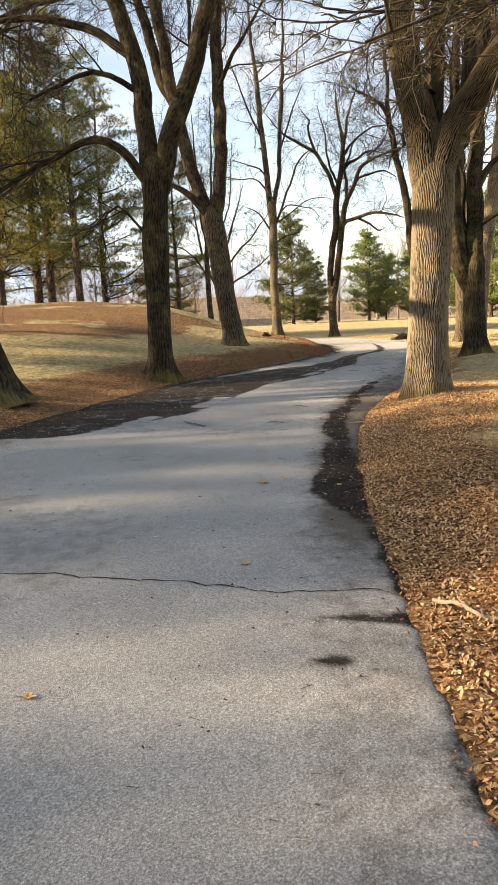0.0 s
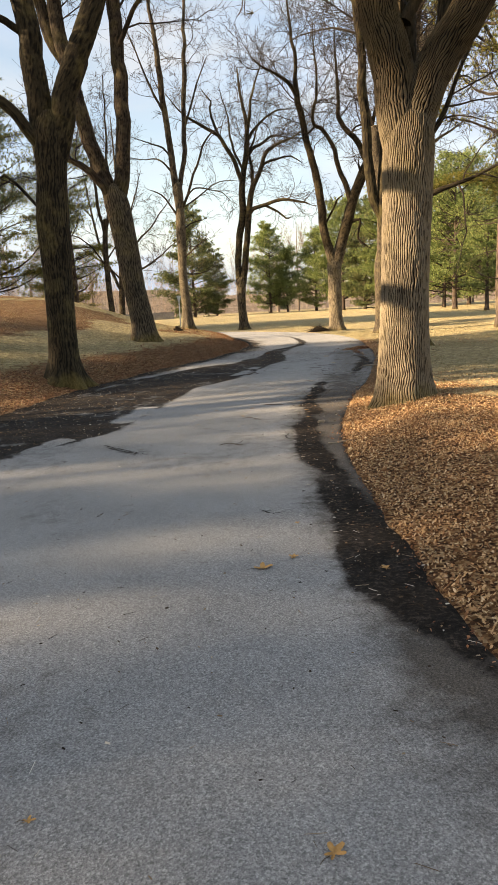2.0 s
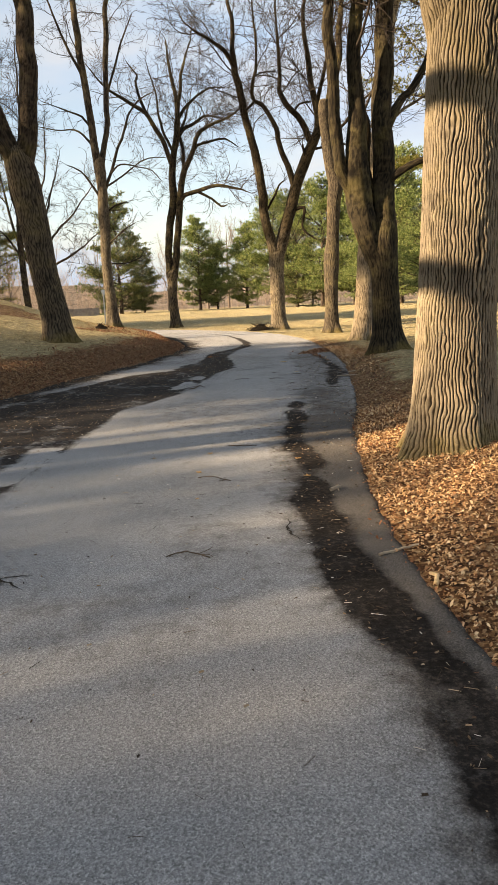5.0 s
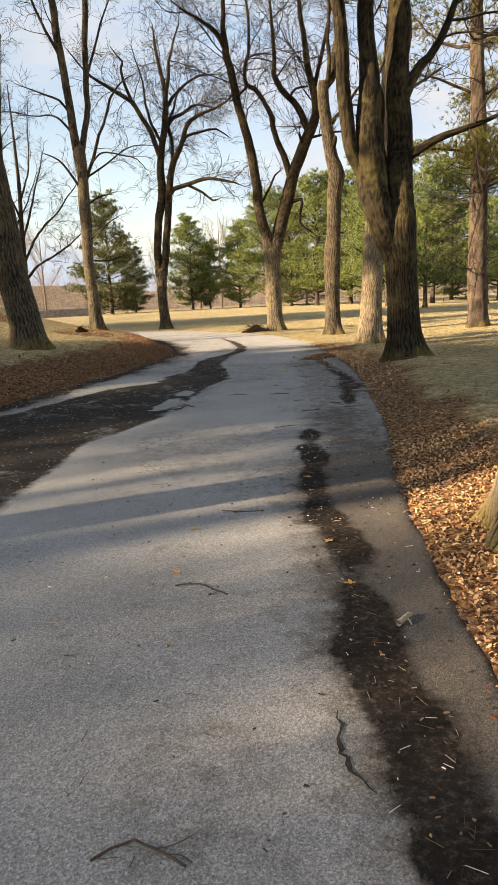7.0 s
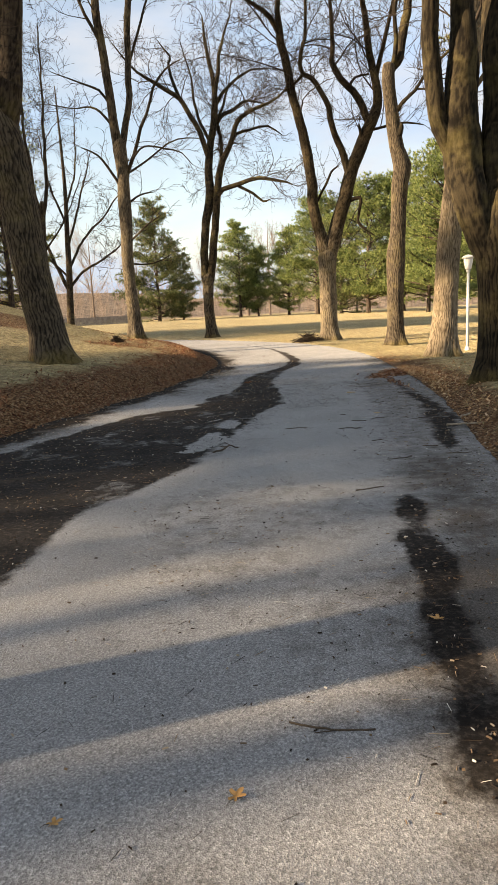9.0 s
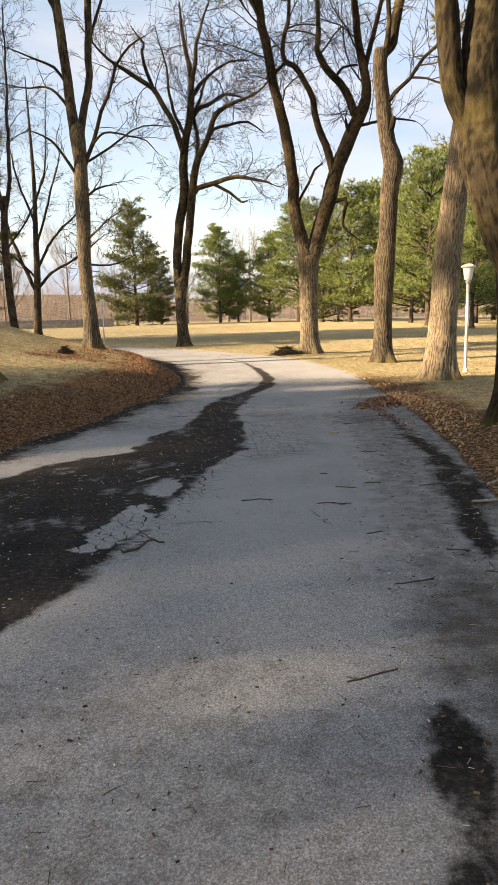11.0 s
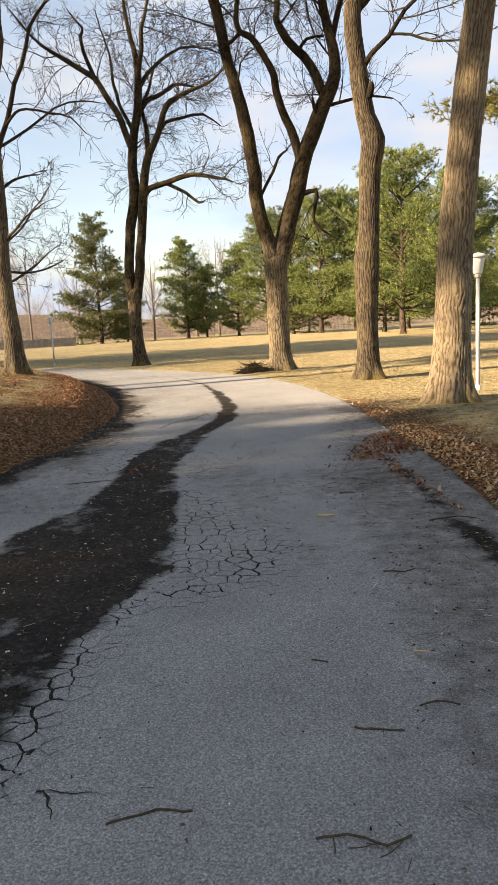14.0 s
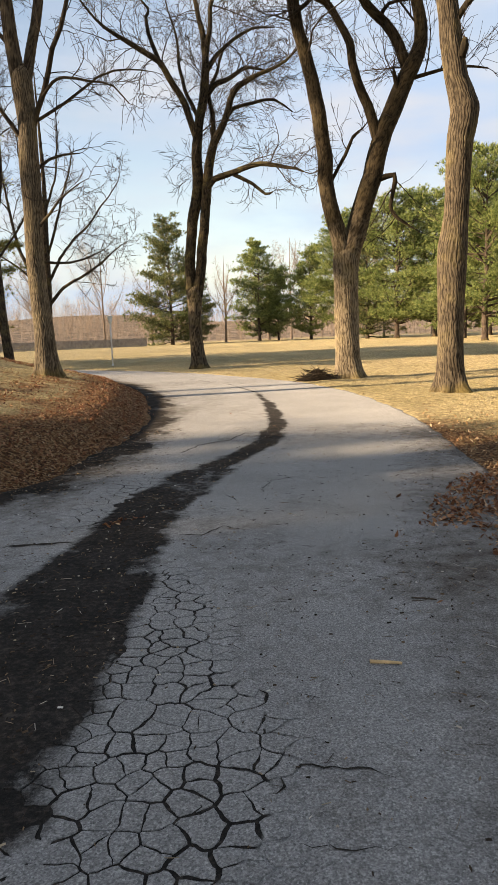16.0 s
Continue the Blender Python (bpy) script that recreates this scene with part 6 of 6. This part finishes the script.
def oak_leaf(x, y, size, turn, seed):
    """One lobed oak leaf with a stalk, curled up at its lobes."""
    rng = np.random.default_rng(seed)
    a = np.linspace(0, 2 * np.pi, 40, endpoint=False)
    r = 0.52 + 0.30 * np.cos(a * 5) * (0.6 + 0.4 * np.abs(np.sin(a))) + 0.18 * np.cos(a)
    px, py = np.cos(a) * r, np.sin(a) * r * 0.75
    pz = 0.25 * np.abs(py) + 0.12 * np.maximum(px, 0) ** 2 + rng.uniform(0, 0.06, 40)
    bm = bmesh.new()
    rim = [bm.verts.new((px[k] * size, py[k] * size, pz[k] * size + 0.003)) for k in range(40)]
    inner = [bm.verts.new((px[k] * size * 0.5, py[k] * size * 0.5, pz[k] * size * 0.3 + 0.003)) for k in range(40)]
    mid = bm.verts.new((0, 0, 0.003))
    for k in range(40):
        bm.faces.new((rim[k], rim[(k + 1) % 40], inner[(k + 1) % 40], inner[k]))
        bm.faces.new((inner[k], inner[(k + 1) % 40], mid))
    root = tagged(new("oak_leaf", from_bm("oak_leaf", bm, LEAF_SINGLE, True)), "single curled tan oak leaf on the asphalt", "leaf", "single leaves on the road")
    root.matrix_basis = Matrix.LocRotScale((x, y, float(road_z(x, y)) + 0.002), Euler((0, 0, turn)), None)
    t = Tubes()
    t.add([(-0.3 * size, 0, 0.006), (-0.7 * size, 0.05 * size, 0.01), (-1.1 * size, 0.02 * size, 0.006)], [0.0016, 0.0012, 0.001], 4)
    part("stalk", t.mesh("stalk", STICK), root)


LEAF_SINGLE = plain("tan_leaf", (0.42, 0.24, 0.09), 0.7, 0.35, 40.0)
for k, (x, y, s, a) in enumerate(((0.06, 3.73, 0.085, 0.3), (0.26, 3.9, 0.05, 1.4), (0.79, 3.65, 0.05, 2.0), (0.26, 1.45, 0.055, 0.8), (-0.42, -0.25, 0.05, 0.2), (-0.07, 10.57, 0.05, 1.0), (-0.19, 9.8, 0.05, 2.2), (-0.62, 10.5, 0.035, 0.5), (0.75, 10.14, 0.055, 4.0), (0.73, 9.46, 0.05, 3.0), (-0.68, 1.63, 0.03, 0.2), (-0.22, 8.94, 0.03, 1.2), (0.91, 11.75, 0.05, 2.7), (-0.48, 25.38, 0.05, 0.4), (0.32, 4.6, 0.03, 1.9))):
    oak_leaf(x, y, s, a, 400 + k)


def chips():
    """Needles, bark chips and bits of twig, thickest along the dirty strips."""
    rng = np.random.default_rng(95)
    n = 200000
    y = -1 + 30 * rng.random(n)
    x = left_x(y) + (right_x(y) - left_x(y)) * rng.random(n)
    keep = rng.random(n) < 0.018 + 0.42 * np.clip(dirt_amount(x, y) - 0.2, 0, 0.5) + 0.34 * wash_amount(x, y) * smooth((y - 8) / 5)
    x, y = x[keep], y[keep]
    m = len(x)
    z = road_z(x, y) + 0.003
    a = rng.uniform(0, 2 * np.pi, m)
    ln = np.where(rng.random(m) < 0.3, rng.uniform(0.03, 0.08, m), rng.uniform(0.005, 0.026, m))
    w = np.where(ln > 0.025, rng.uniform(0.0014, 0.0026, m), rng.uniform(0.002, 0.009, m))
    d, s = np.stack([np.cos(a), np.sin(a)], 1), np.stack([-np.sin(a), np.cos(a)], 1)
    p = np.stack([x, y], 1)
    lo = [np.column_stack([p + d * i[:, None] + s * j[:, None], z]) for i, j in ((-ln / 2, -w / 2), (ln / 2, -w / 2), (ln / 2, w / 2), (-ln / 2, w / 2))]
    ridge = [np.column_stack([p + d * (q * ln / 2)[:, None], z + w * 0.8]) for q in (np.full(m, -0.8), np.full(m, 0.8))]
    v = np.stack(lo + ridge, 1).reshape(-1, 3)
    k = (np.arange(m) * 6)[:, None]
    f = np.concatenate([k + np.array([[0, 1, 5, 4]]), k + np.array([[2, 3, 4, 5]])])
    tagged(new("twig_debris", mesh_of("twig_debris", v, f, CHIP, False)), "scattered needles, bark chips and bits of twig", "debris", kind="stuff")


CHIP = island("bark_chips", ((0.0, (0.02, 0.015, 0.012)), (0.5, (0.07, 0.05, 0.035)), (0.82, (0.22, 0.15, 0.09)), (0.94, (0.42, 0.34, 0.24)), (1.0, (0.75, 0.72, 0.66))), 0.85)
chips()


def brush_pile(x, y, w, tall, seed, label):
    rng = np.random.default_rng(seed)
    t = Tubes()
    for k in range(320):
        a, r = rng.uniform(0, 6.28), rng.uniform(0, 0.9)
        px, py = math.cos(a) * r * w, math.sin(a) * r * w * 0.6
        pz = tall * (1 - r) * rng.uniform(0, 1)
        b = rng.uniform(0, 6.28)
        q, qr = shoot(rng, np.array([px, py, pz]), np.array([math.cos(b), math.sin(b), rng.uniform(-0.1, 0.3)]), w * rng.uniform(0.3, 0.9), rng.uniform(0.006, 0.02), 4, -0.05, 0.2)
        q[:, 2] = np.maximum(q[:, 2], 0.0)
        t.add(q, qr, 4)
    ob = tagged(new("brush_pile", t.mesh("brush_pile", BRUSH_DARK)), label, "brush pile", kind="stuff")
    ob.location = (x, y, float(height(x, y)))


brush_pile(3.3, 38.9, 0.62, 0.34, 5, "low pile of dark broken branches beside a trunk")
brush_pile(-3.4, 30.3, 0.2, 0.2, 6, "small heap of dead twigs and leaves on the bank")


# ---- broken asphalt pieces ----
def clip_cell(cell, mx, my, nx, ny):
    """The part of a convex polygon on the near side of a line."""
    out = []
    for (ax, ay), (bx, by) in zip(cell, cell[1:] + cell[:1]):
        da, db = (ax - mx) * nx + (ay - my) * ny, (bx - mx) * nx + (by - my) * ny
        if da <= 0:
            out.append((ax, ay))
        if da * db < 0:
            f = da / (da - db)
            out.append((ax + (bx - ax) * f, ay + (by - ay) * f))
    return out


def asphalt_pieces():
    rng = np.random.default_rng(55)
    for zone, pitch in zip(CRACKED, (0.1, 0.1, 0.095, 0.12)):
        arr = np.array(zone)
        gx_, gy_ = np.meshgrid(np.arange(arr[:, 0].min() - 0.8, arr[:, 0].max() + 0.8, pitch * 1.08), np.arange(arr[:, 1].min() - 0.8, arr[:, 1].max() + 0.8, pitch * 0.95))
        seeds = np.stack([gx_.ravel(), gy_.ravel()], 1) + rng.uniform(-0.44, 0.44, (gx_.size, 2)) * pitch
        seeds = seeds[rng.random(len(seeds)) > 0.16]
        inside = near_path(seeds[:, 0], seeds[:, 1], zone, 0.1) + fbm(seeds[:, 0] * 3, seeds[:, 1] * 3, 57) * 0.7
        for k in np.nonzero(inside > -0.35)[0]:
            cx, cy = seeds[k]
            cell = [(cx - 0.3, cy - 0.3), (cx + 0.3, cy - 0.3), (cx + 0.3, cy + 0.3), (cx - 0.3, cy + 0.3)]
            near = np.hypot(*(seeds - seeds[k]).T)
            for j in np.argsort(near)[1:18]:
                dx, dy = seeds[j] - seeds[k]
                cell = clip_cell(cell, cx + dx / 2, cy + dy / 2, dx, dy)
            if len(cell) < 3 or float(dirt_amount(np.array([cx]), np.array([cy]))[0]) > 0.5:
                continue
            ring = []
            for (ax, ay), (bx, by) in zip(cell, cell[1:] + cell[:1]):
                steps = max(1, int(math.hypot(bx - ax, by - ay) / 0.017))
                ring += [(ax + (bx - ax) * f / steps, ay + (by - ay) * f / steps) for f in range(steps)]
            p = np.array(ring)
            # the same waver on both sides of a crack, and a gap of uneven width
            p = p + np.stack([fbm(p[:, 0] * 12, p[:, 1] * 12, 91, 3), fbm(p[:, 0] * 12, p[:, 1] * 12, 97, 3)], 1) * 0.05 - 0.025
            out = p - (cx, cy)
            dist = np.hypot(out[:, 0], out[:, 1])[:, None]
            gap = (0.0026 + 0.0050 * smooth((vnoise(p[:, 0] * 7, p[:, 1] * 7, 93) - 0.2) / 0.7) + rng.uniform(0, 0.0025, len(p)))[:, None]
            out = out * np.maximum(0.3, 1 - gap / (dist + 1e-6))
            ring = [tuple(q) for q in out]
            bm = bmesh.new()
            top = [bm.verts.new((x * 0.985, y * 0.985, 0.0)) for x, y in ring]
            low = [bm.verts.new((x, y, -0.003)) for x, y in ring]
            hub = bm.verts.new((0, 0, 0.0006))
            m = len(ring)
            for i in range(m):
                bm.faces.new((hub, top[i], top[(i + 1) % m]))
                bm.faces.new((low[i], low[(i + 1) % m], top[(i + 1) % m], top[i]))
            me = from_bm("asphalt_piece", bm, ASPHALT)
            put_attribute(me, "dirt", dirt_amount(np.append(np.tile(p[:, 0], 2), cx), np.append(np.tile(p[:, 1], 2), cy)))
            ob = part("asphalt_piece", me, road)
            ob.matrix_basis = Matrix.LocRotScale((cx, cy, float(road_z(cx, cy)) + 0.0040 + rng.uniform(0, 0.0008)), Euler((rng.normal(0, 0.008), rng.normal(0, 0.008), 0)), None)


asphalt_pieces()
